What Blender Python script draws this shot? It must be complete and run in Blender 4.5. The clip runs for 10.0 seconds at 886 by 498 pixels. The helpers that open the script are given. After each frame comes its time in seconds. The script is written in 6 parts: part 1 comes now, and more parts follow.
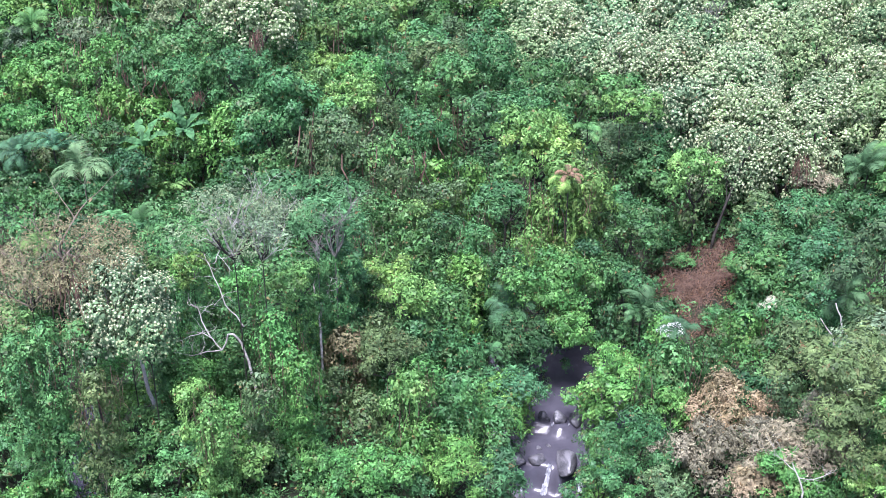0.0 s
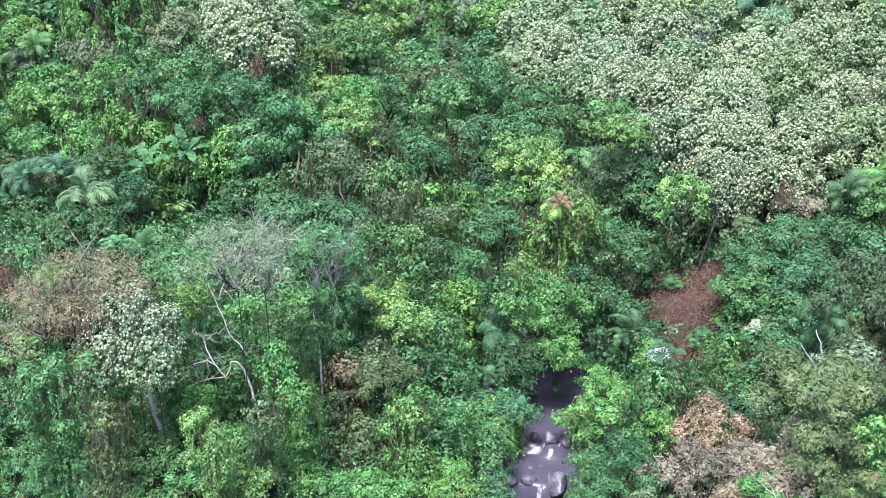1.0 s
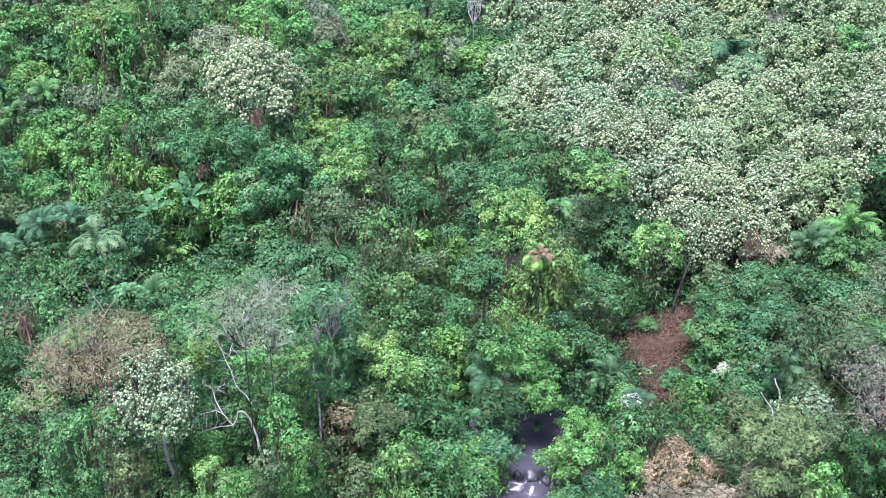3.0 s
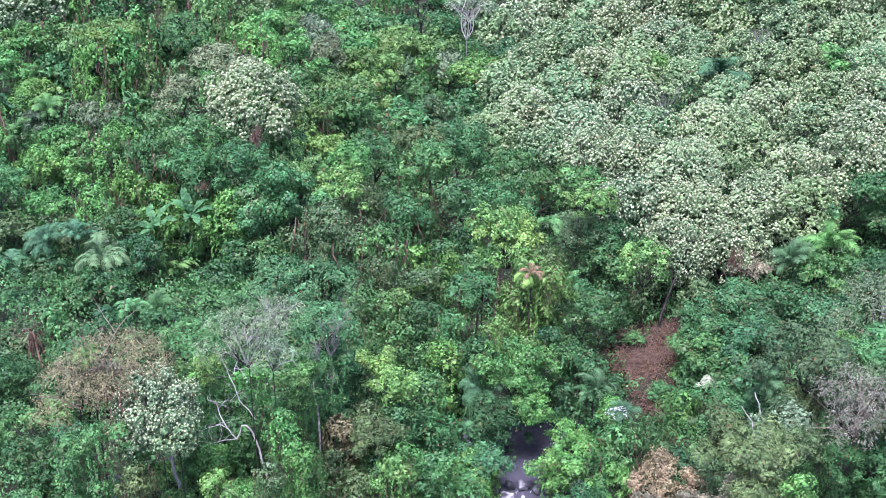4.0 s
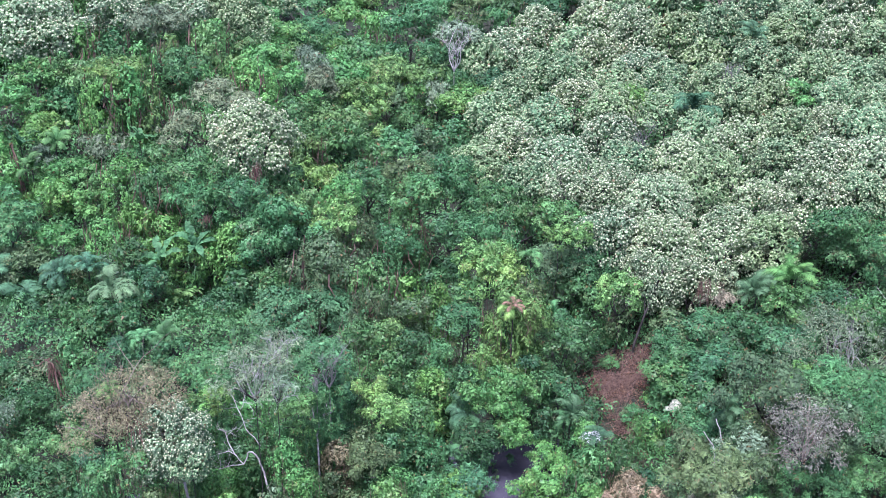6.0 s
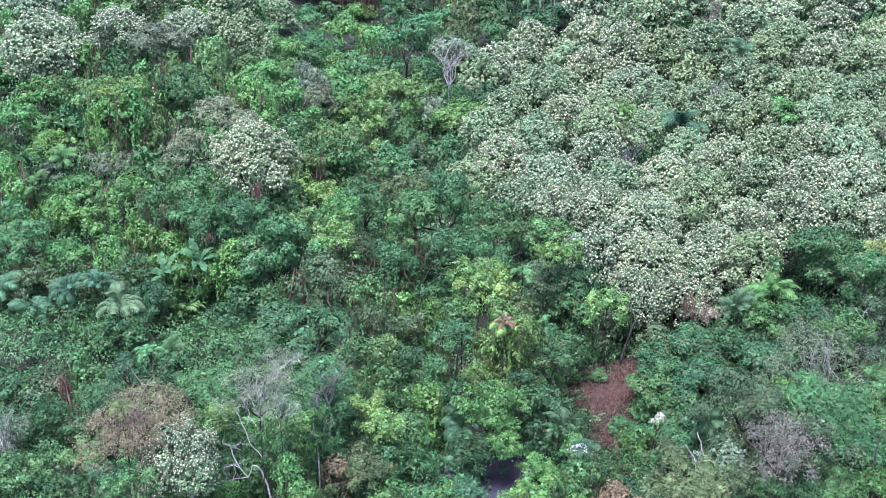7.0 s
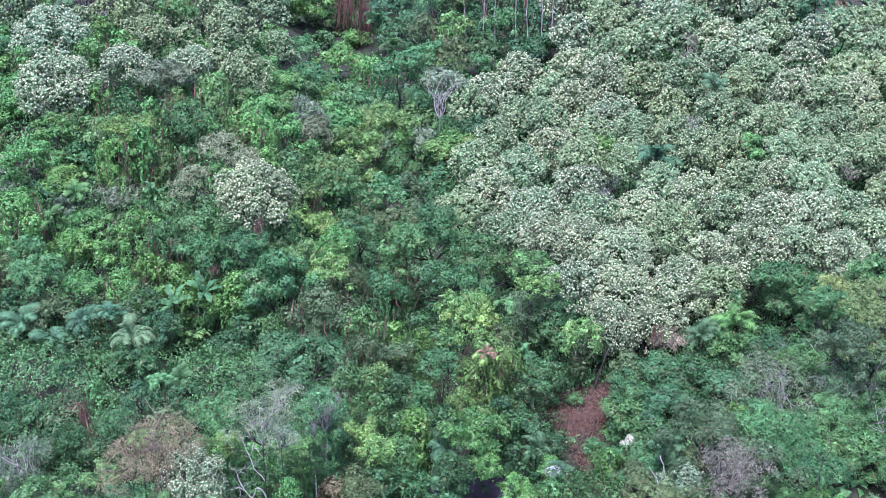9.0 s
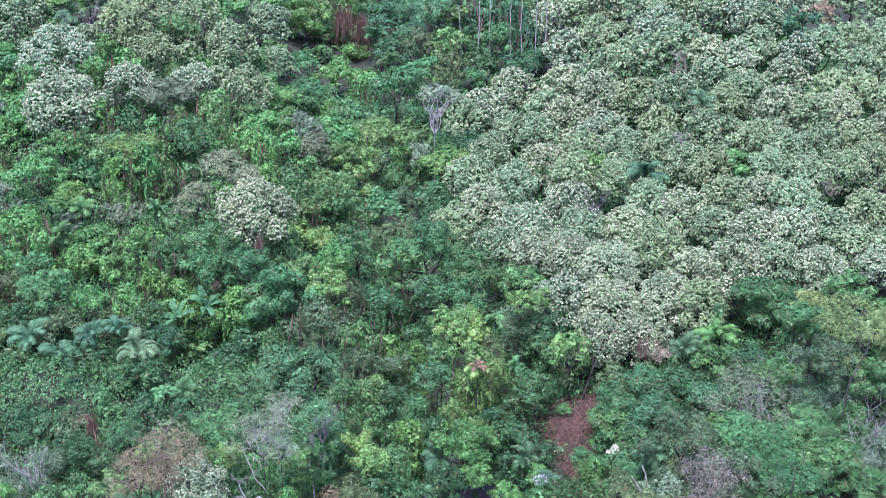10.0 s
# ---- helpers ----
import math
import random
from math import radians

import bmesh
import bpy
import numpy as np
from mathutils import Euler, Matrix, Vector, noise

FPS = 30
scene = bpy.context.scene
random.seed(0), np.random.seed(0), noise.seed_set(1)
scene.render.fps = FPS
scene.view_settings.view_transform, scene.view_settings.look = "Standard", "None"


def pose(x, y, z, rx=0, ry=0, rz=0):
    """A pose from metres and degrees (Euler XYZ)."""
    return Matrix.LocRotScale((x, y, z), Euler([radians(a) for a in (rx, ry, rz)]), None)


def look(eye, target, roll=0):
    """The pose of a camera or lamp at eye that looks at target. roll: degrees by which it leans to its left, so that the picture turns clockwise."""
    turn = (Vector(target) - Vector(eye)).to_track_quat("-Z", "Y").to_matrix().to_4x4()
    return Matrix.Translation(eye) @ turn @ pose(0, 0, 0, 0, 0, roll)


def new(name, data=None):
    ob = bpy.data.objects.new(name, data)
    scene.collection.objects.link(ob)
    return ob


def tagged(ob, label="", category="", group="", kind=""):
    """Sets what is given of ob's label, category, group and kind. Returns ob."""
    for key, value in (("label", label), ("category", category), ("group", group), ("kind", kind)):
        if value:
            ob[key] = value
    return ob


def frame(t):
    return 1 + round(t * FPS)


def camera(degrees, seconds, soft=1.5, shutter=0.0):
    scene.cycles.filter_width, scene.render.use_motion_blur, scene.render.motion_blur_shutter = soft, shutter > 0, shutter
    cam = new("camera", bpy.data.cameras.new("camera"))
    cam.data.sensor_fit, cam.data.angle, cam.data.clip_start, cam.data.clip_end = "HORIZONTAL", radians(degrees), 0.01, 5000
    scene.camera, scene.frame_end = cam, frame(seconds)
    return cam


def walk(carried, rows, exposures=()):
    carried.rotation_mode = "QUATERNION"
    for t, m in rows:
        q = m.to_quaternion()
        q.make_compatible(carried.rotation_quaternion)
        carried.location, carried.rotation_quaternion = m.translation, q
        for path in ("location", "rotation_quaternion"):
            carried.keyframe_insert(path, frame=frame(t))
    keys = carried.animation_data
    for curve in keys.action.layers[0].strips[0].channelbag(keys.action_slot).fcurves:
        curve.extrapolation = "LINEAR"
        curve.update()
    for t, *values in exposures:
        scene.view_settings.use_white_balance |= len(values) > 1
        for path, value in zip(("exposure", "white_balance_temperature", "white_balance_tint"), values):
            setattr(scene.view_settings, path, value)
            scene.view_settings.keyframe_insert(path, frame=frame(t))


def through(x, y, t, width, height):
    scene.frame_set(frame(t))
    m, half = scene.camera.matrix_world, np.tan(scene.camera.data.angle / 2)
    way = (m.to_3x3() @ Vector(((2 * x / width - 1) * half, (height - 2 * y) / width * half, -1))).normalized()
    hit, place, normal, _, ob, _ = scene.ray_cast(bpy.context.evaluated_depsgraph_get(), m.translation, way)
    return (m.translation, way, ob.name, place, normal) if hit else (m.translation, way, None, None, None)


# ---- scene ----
import collections

cam = camera(42.2, 10.0, soft=0.4)
METRES, EYE, TILT, LEAN, TURN = 40.0, 39.0, -28.0, 0.0, 0.0
ROWS = [
    (0.0, 0.0, 0.0, 0.0, 0.0, 0.0, 0.0),
    (0.5, 0.0007, -0.0299, 0.0168, -0.11, 0.05, -0.01),
    (1.0, 0.0013, -0.0627, 0.039, -0.2, 0.11, -0.03),
    (1.5, 0.002, -0.0968, 0.0612, -0.31, 0.18, -0.05),
    (2.0, 0.0027, -0.1332, 0.0814, -0.42, 0.28, -0.04),
    (2.5, 0.0035, -0.1713, 0.101, -0.53, 0.34, -0.03),
    (4.0, -0.0006, -0.2898, 0.1459, -1.03, 0.53, -0.03),
    (4.5, -0.0009, -0.3326, 0.1616, -1.17, 0.55, -0.03),
    (5.0, -0.0013, -0.3766, 0.1776, -1.31, 0.58, -0.02),
    (5.5, -0.0016, -0.4213, 0.1948, -1.44, 0.59, -0.0),
    (7.0, 0.0008, -0.5759, 0.261, -1.71, 0.44, 0.1),
    (7.5, 0.0034, -0.6295, 0.2818, -1.76, 0.44, 0.13),
    (8.0, 0.0088, -0.6849, 0.3017, -1.78, 0.47, 0.16),
    (8.5, 0.0145, -0.7419, 0.3224, -1.79, 0.48, 0.19),
    (9.0, 0.0212, -0.7999, 0.3423, -1.8, 0.51, 0.22),
    (9.5, 0.0289, -0.8591, 0.361, -1.79, 0.56, 0.27),
    (10.0, 0.037, -0.919, 0.38, -1.77, 0.6, 0.31),
]
walk(cam, [(t, pose(0, 0, EYE, TILT, LEAN, TURN) @ pose(METRES * x, METRES * y, METRES * z, 90 + pitch, roll, yaw)) for t, x, y, z, yaw, pitch, roll in ROWS], [(0.0, 1.75, 5570, 26), (5.0, 1.60, 5350, 33), (10.0, 1.51, 5170, 41)])

# ---- light ----
world = bpy.data.worlds.new("sky")
scene.world = world
world.use_nodes = True
wn = world.node_tree.nodes
sky = wn.new("ShaderNodeTexSky")
sky.sky_type, sky.sun_disc = "NISHITA", False
sky.sun_elevation, sky.sun_rotation = radians(72), radians(212)
sky.air_density, sky.dust_density, sky.ozone_density = 1.0, 4.0, 1.0
world.node_tree.links.new(sky.outputs[0], wn["Background"].inputs[0])
wn["Background"].inputs[1].default_value = 0.11
sun = new("sun", bpy.data.lights.new("sun", "SUN"))
sun.data.energy, sun.data.angle, sun.data.color = 3.5, radians(20), (1.0, 0.97, 0.92)
sun.matrix_basis = look((-28, -24, 160), (0, 20, 0))

# ---- materials ----


def mixed(nt, a, b, fac):
    """A colour mix node between two sockets or colours."""
    n = nt.nodes.new("ShaderNodeMix")
    n.data_type = "RGBA"
    for socket, value in ((n.inputs[0], fac), (n.inputs[6], a), (n.inputs[7], b)):
        if isinstance(value, bpy.types.NodeSocket):
            nt.links.new(value, socket)
        elif isinstance(value, (int, float)):
            socket.default_value = value
        else:
            socket.default_value = (*value, 1)
    return n.outputs[2]


def ramp(nt, src, lo, hi, a=0.0, b=1.0):
    """Maps src from lo..hi to a..b."""
    n = nt.nodes.new("ShaderNodeMapRange")
    nt.links.new(src, n.inputs[0])
    for i, v in enumerate((lo, hi, a, b)):
        n.inputs[i + 1].default_value = v
    return n.outputs[0]


def noise_of(nt, scale, detail=3.0, coord="Object"):
    tc = nt.nodes.new("ShaderNodeTexCoord")
    n = nt.nodes.new("ShaderNodeTexNoise")
    n.inputs["Scale"].default_value, n.inputs["Detail"].default_value = scale, detail
    nt.links.new(tc.outputs[coord], n.inputs["Vector"])
    return n.outputs["Fac"]


def base_material(name, rough=0.6):
    m = bpy.data.materials.new(name)
    m.use_nodes = True
    return m, m.node_tree, m.node_tree.nodes["Principled BSDF"]


def leaf_material(name, rough=0.5, through=0.17, spread=0.42, dead=0.015, patches=0.0, sprig=0.32):
    """Leaves: the object's colour, varied leaf by leaf, sprig by sprig and clump by clump, some yellowed or browned."""
    m, nt, p = base_material(name)
    info = nt.nodes.new("ShaderNodeObjectInfo")
    isle = nt.nodes.new("ShaderNodeNewGeometry").outputs["Random Per Island"]
    hsv = nt.nodes.new("ShaderNodeHueSaturation")
    nt.links.new(info.outputs["Color"], hsv.inputs["Color"])
    clump = noise_of(nt, 1.6, 2.0)
    v = nt.nodes.new("ShaderNodeMath")
    v.operation = "MULTIPLY"
    nt.links.new(ramp(nt, isle, 0, 1, 1 - spread, 1 + spread), v.inputs[0])
    nt.links.new(ramp(nt, clump, 0.3, 0.7, 0.78, 1.24), v.inputs[1])
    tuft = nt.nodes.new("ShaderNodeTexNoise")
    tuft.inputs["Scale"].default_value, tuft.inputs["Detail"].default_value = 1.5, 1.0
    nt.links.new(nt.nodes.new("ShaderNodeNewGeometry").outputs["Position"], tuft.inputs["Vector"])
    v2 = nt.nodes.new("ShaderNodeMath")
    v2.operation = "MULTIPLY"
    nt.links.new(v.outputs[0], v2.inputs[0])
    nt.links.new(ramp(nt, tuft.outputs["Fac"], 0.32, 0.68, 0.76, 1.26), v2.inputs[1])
    cell = nt.nodes.new("ShaderNodeTexVoronoi")
    cell.inputs["Scale"].default_value = 3.4
    nt.links.new(nt.nodes.new("ShaderNodeNewGeometry").outputs["Position"], cell.inputs["Vector"])
    tone = nt.nodes.new("ShaderNodeSeparateColor")
    nt.links.new(cell.outputs["Color"], tone.inputs[0])
    v3 = nt.nodes.new("ShaderNodeMath")
    v3.operation = "MULTIPLY"
    nt.links.new(v2.outputs[0], v3.inputs[0])
    nt.links.new(ramp(nt, tone.outputs[0], 0, 1, 1 - sprig, 1 + sprig), v3.inputs[1])
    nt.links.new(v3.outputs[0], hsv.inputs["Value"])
    nt.links.new(ramp(nt, clump, 0.3, 0.7, 0.515, 0.487), hsv.inputs["Hue"])
    wn2 = nt.nodes.new("ShaderNodeTexWhiteNoise")
    wn2.noise_dimensions = "1D"
    nt.links.new(isle, wn2.inputs["W"])
    old = ramp(nt, wn2.outputs["Value"], 1 - dead - 0.01, 1 - dead, 0.0, 0.8)
    col = mixed(nt, hsv.outputs[0], (0.16, 0.10, 0.045), old)
    if patches:
        col = mixed(nt, col, (0.11, 0.082, 0.046), ramp(nt, noise_of(nt, 2.3, 3.0), 0.60, 0.70, 0.0, patches))
    nt.links.new(col, p.inputs["Base Color"])
    p.inputs["Roughness"].default_value = rough
    p.inputs["Specular IOR Level"].default_value = 0.2
    t = nt.nodes.new("ShaderNodeBsdfTranslucent")
    nt.links.new(col, t.inputs[0])
    mx = nt.nodes.new("ShaderNodeMixShader")
    mx.inputs[0].default_value = through
    nt.links.new(p.outputs[0], mx.inputs[1])
    nt.links.new(t.outputs[0], mx.inputs[2])
    nt.links.new(mx.outputs[0], nt.nodes["Material Output"].inputs[0])
    return m


def plain_material(name, dark, light, scale, rough=0.85, bump=0.4, spec=0.3):
    """Two colours mixed by noise at two scales, with relief."""
    m, nt, p = base_material(name)
    a, b = noise_of(nt, scale, 5.0), noise_of(nt, scale * 7, 3.0)
    c = mixed(nt, dark, light, ramp(nt, a, 0.35, 0.65))
    c = mixed(nt, c, tuple(0.5 * x for x in dark), ramp(nt, b, 0.52, 0.75, 0.0, 0.7))
    nt.links.new(c, p.inputs["Base Color"])
    bp = nt.nodes.new("ShaderNodeBump")
    bp.inputs["Strength"].default_value, bp.inputs["Distance"].default_value = bump, 0.06
    nt.links.new(b, bp.inputs["Height"])
    nt.links.new(bp.outputs[0], p.inputs["Normal"])
    p.inputs["Roughness"].default_value, p.inputs["Specular IOR Level"].default_value = rough, spec
    return m


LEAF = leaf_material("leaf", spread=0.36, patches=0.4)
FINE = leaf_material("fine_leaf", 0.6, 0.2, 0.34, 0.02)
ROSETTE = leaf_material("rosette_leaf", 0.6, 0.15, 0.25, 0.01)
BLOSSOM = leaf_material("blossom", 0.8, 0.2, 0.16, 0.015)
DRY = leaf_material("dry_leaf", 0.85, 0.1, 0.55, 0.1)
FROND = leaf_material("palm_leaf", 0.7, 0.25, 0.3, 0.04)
BARK = plain_material("bark", (0.018, 0.016, 0.013), (0.060, 0.054, 0.045), 1.3)
PALE_BARK = plain_material("pale_bark", (0.17, 0.16, 0.14), (0.40, 0.39, 0.35), 1.1)
WHITE_BARK = plain_material("bleached_bark", (0.28, 0.26, 0.225), (0.46, 0.43, 0.38), 1.1)
PINK_BARK = plain_material("pinkish_bark", (0.12, 0.095, 0.074), (0.25, 0.20, 0.155), 1.2)
GREY_BARK = plain_material("grey_bark", (0.10, 0.096, 0.084), (0.24, 0.23, 0.20), 1.2)
RED_BARK = plain_material("red_dead_fibre", (0.07, 0.040, 0.030), (0.16, 0.092, 0.064), 1.5)
VINE = plain_material("dead_vine", (0.075, 0.048, 0.035), (0.20, 0.13, 0.092), 2.5)
ROCK = plain_material("wet_rock", (0.028, 0.028, 0.033), (0.15, 0.147, 0.155), 1.1, 0.45, 1.0, 0.5)
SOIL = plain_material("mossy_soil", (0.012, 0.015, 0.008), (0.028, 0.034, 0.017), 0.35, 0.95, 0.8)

# "dark" also stands in for shade on plants in hollows and under crowns.
HUES = {
    "green": (0.060, 0.150, 0.046), "bright": (0.083, 0.200, 0.047), "lime": (0.110, 0.214, 0.052), "gold": (0.132, 0.244, 0.056), "frond": (0.078, 0.158, 0.045),
    "teal": (0.056, 0.145, 0.055), "dark": (0.043, 0.110, 0.037), "olive": (0.074, 0.122, 0.046),
    "grey": (0.118, 0.165, 0.085), "brown": (0.218, 0.188, 0.112), "yellow": (0.132, 0.188, 0.052),
    "cream": (0.124, 0.190, 0.086), "pale": (0.112, 0.186, 0.074), "dusk": (0.046, 0.108, 0.048), "dry": (0.152, 0.154, 0.084), "ash": (0.128, 0.124, 0.084), "white": (0.3, 0.3, 0.27), "pink": (0.3, 0.25, 0.23),
}
WORDS = {
    "green": "mid-green", "bright": "fresh bright-green", "lime": "yellow-green", "gold": "bright golden yellow-green", "frond": "light-green", "teal": "bluish-green", "dark": "dark-green",
    "olive": "olive brown-flecked", "grey": "grey-green", "brown": "dried brown", "dusk": "dusky dark-green", "dry": "half-dead grey-brown", "ash": "ashen grey twiggy", "yellow": "yellowing olive",
    "cream": "thickly flowering cream-white", "pale": "pale flowering grey-green", "white": "whitish", "pink": "pinkish-grey",
}

# ---- land ----
BED = [(-9, 215), (-5, 180), (-2, 150), (2, 125), (3.3, 109), (6, 90), (8.6, 74), (7.6, 64), (7.0, 58), (6.6, 53), (6.4, 46), (9, 25), (12, 0), (12, -60)]
SIDE_BED = [(-30, 72), (-25, 64), (-22.6, 58), (-21, 52), (-19, 44), (-12, 25), (12, -20)]

RISES = [(-64, 80, 6), (-16, 45, 3.5), (10, 80, 3), (62, 80, 5.5), (-16, 115, 2.3), (62, 115, 2), (-64, 150, 4.5), (-40, 150, 3.2), (-16, 150, 1.5), (62, 150, 5), (-64, 190, 9.5), (-40, 190, 6.3), (62, 190, 10), (-40, 230, 3.2)]


def bed_of(x, y, line=BED):
    """Distance to a stream's middle line, and how far along y its nearest place is (numpy arrays or numbers)."""
    x, y = np.asarray(x, float), np.asarray(y, float)
    best, at = np.full(x.shape, 1e9), np.zeros(x.shape)
    for (ax, ay), (bx, by) in zip(line, line[1:]):
        ux, uy = bx - ax, by - ay
        s = np.clip(((x - ax) * ux + (y - ay) * uy) / (ux * ux + uy * uy), 0, 1)
        d = np.hypot(x - ax - s * ux, y - ay - s * uy)
        at = np.where(d < best, ay + s * uy, at)
        best = np.minimum(best, d)
    return best, at


def step(v, a, b):
    k = np.clip((v - a) / (b - a), 0, 1)
    return k * k * (3 - 2 * k)


def hill(x, y, cx, cy, rx, ry):
    return np.exp(-((x - cx) / rx) ** 2 - ((y - cy) / ry) ** 2)


def land(x, y):
    """The ground's height."""
    x, y = np.asarray(x, float), np.asarray(y, float)
    d, at = bed_of(x, y)
    z = -5.2 + 2.6 * (1 - step(y, 48, 62)) + 1.0 * step(y, 110, 150) + 3.0 * step(d, 12, 30) - 2.6 * (1 - step(d, 2.2, 4.6))
    z = z + 1.2 * (1 - step(np.hypot(x - 7, y - 66), 6, 10)) - 3.0 * hill(x, y, 3.3, 109, 5, 7)
    z = z - 3.5 * hill(x, y, -22, 90, 13, 10) + 2.5 * hill(x, y, -33, 76, 9, 8)
    z = z + 4.0 * hill(x, y, -36, 118, 16, 12) + 5.0 * hill(x, y, -44, 136, 22, 12) + 3.5 * hill(x, y, 40, 88, 16, 18) + 4.0 * hill(x, y, 55, 135, 24, 40) + 4.0 * hill(x, y, 36, 58, 14, 14) + 1.6 * hill(x, y, 20, 76, 7, 9)
    e, _ = bed_of(x, y, SIDE_BED)
    z = z - 2.6 * (1 - step(e, 1.2, 3.5)) * (1 - step(y, 62, 72))
    slope = sum(h * hill(x, y, cx, cy, 20, 26) for cx, cy, h in RISES)
    clear = step(d, 4, 11) * step(np.hypot(x - 20, y - 72), 6, 12) * (1 - (1 - step(e, 2, 6)) * (1 - step(y, 60, 72))) * (1 - hill(x, y, 3.3, 109, 7, 9))
    z = z + clear * slope
    lumps = 0.5 * np.sin(0.31 * x + 0.17 * y) + 0.4 * np.sin(0.23 * y - 0.41 * x + 1.0) + 0.35 * np.sin(0.9 * x + 0.5 * y) * np.sin(0.7 * y - 0.4 * x)
    return z + np.minimum(d / 10, 1) * lumps


def mesh_from(name, verts, faces, smooth=False):
    me = bpy.data.meshes.new(name)
    if isinstance(faces, list):
        me.from_pydata(verts, [], faces)
    else:
        n, k = faces.shape
        me.vertices.add(len(verts)), me.loops.add(n * k), me.polygons.add(n)
        me.vertices.foreach_set("co", np.asarray(verts, np.float32).ravel())
        me.loops.foreach_set("vertex_index", faces.astype(np.int32).ravel())
        me.polygons.foreach_set("loop_start", np.arange(0, n * k, k, dtype=np.int32))
        me.update(calc_edges=True)
    if smooth:
        me.polygons.foreach_set("use_smooth", [True] * len(me.polygons))
    return me


def mesh_object(name, me, material, parent=None, m=None, colour=None):
    if not me.materials:
        me.materials.append(material)
    ob = new(name, me)
    if me.materials[0] != material:
        ob.material_slots[0].link = "OBJECT"
        ob.material_slots[0].material = material
    if parent:
        ob.parent = parent
    if m is not None:
        ob.matrix_basis = m
    if colour:
        ob.color = (*colour, 1)
    return ob


def sheet(name, xs, ys, height, material):
    gx, gy = np.meshgrid(xs, ys)
    v = np.stack([gx, gy, height(gx, gy)], -1).reshape(-1, 3)
    n, rows = len(xs), len(ys)
    i = (np.arange(rows - 1)[:, None] * n + np.arange(n - 1)[None]).reshape(-1)
    return mesh_object(name, mesh_from(name, v, np.stack([i, i + 1, i + n + 1, i + n], 1), True), material)


far = np.array([200, 300, 500, 900, 1600, 3000.0])
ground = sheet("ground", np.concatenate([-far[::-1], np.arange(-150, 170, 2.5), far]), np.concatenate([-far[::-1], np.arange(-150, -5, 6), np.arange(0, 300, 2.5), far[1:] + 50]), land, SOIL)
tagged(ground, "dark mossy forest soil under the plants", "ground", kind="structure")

# ---- leaves ----


def unit(v):
    return v / np.maximum(np.linalg.norm(v, axis=-1, keepdims=True), 1e-9)


def leaves(rng, pos, nrm, length, width, hang=0.3, jitter=0.6):
    """Pointed leaves at pos, facing about nrm and hanging by that share. Vertices and faces."""
    n = len(pos)
    nrm = unit(nrm + rng.normal(0, jitter, (n, 3)))
    t = rng.normal(0, 1, (n, 3)) + np.array((0, 0, -2.5 * hang))
    t = unit(t - (t * nrm).sum(1, keepdims=True) * nrm)
    b = np.cross(nrm, t)
    ln = (length * rng.uniform(0.65, 1.3, n))[:, None]
    w = (width * rng.uniform(0.7, 1.25, n))[:, None]
    base = pos - t * ln * 0.5
    tip = pos + t * ln * 0.5 - np.array((0, 0, 1.0)) * ln * 0.18 * hang
    v = np.stack([base + b * w * 0.5, tip, base - b * w * 0.5], 1).reshape(-1, 3)
    return v, np.arange(3 * n).reshape(n, 3)


def joined(sets):
    vs, fs, k = [], [], 0
    for v, f in sets:
        vs.append(v), fs.append(f + k)
        k += len(v)
    return np.concatenate(vs), np.concatenate(fs)


def dome_lobes(rng, n, flat=0.8, spread=0.9):
    """Centres and radii of a crown's uneven masses, within a radius of about 1."""
    out = []
    p1, p2, k1, k2 = rng.uniform(0, 6.283), rng.uniform(0, 6.283), rng.uniform(0.05, 0.25), rng.uniform(0.05, 0.18)
    for i in range(n):
        a, r = rng.uniform(0, 6.283), spread * math.sqrt(rng.uniform(0.0, 1.0))
        edge = 1 + k1 * math.cos(a + p1) + k2 * math.cos(3 * a + p2)
        z = flat * 0.78 * math.sqrt(max(0.0, 1 - min(r, 0.98) ** 2)) * rng.uniform(0.7, 1.15)
        if rng.uniform() < 0.4:
            z -= rng.uniform(0.2, 1.0)
        size = rng.uniform(0.15, 0.36) * (1.15 - 0.35 * r)
        out.append((np.array((r * edge * math.cos(a), r * edge * math.sin(a), z - 0.1)), size))
    return out


def on_lobes(rng, lobes, n, under=-0.35, thick=0.14, rough=0.16):
    """Places and outward directions on the lobes' uneven shells, thinning out towards their undersides and none inside each other."""
    area = np.array([r * r for _, r in lobes])
    m = 5 * n
    k = rng.choice(len(lobes), m, p=area / area.sum())
    c, r = np.array([c for c, _ in lobes])[k], np.array([r for _, r in lobes])[k]
    d = unit(rng.normal(0, 1, (m, 3)))
    bump = np.sin(6.1 * d[:, 0] + 2.3 * k) * np.sin(5.7 * d[:, 1] + 1.1 * k) + 0.6 * np.sin(9.3 * d[:, 2] + 3.1 * k + 4 * d[:, 0])
    pos = c + d * (r * (1.0 + rough * bump + thick * rng.uniform(-1, 0.6, m)))[:, None] * np.array((1, 1, 0.88))
    ok = rng.uniform(0, 1, m) < np.clip((d[:, 2] - under) / 0.45, 0, 1)
    ok &= (d * unit(c + np.array((0, 0, 0.5)))).sum(1) > -0.5
    for i, (cc, rr) in enumerate(lobes):
        ok &= (np.linalg.norm(pos - cc, axis=1) > 0.8 * rr) | (k == i)
    return pos[ok][:n], d[ok][:n]


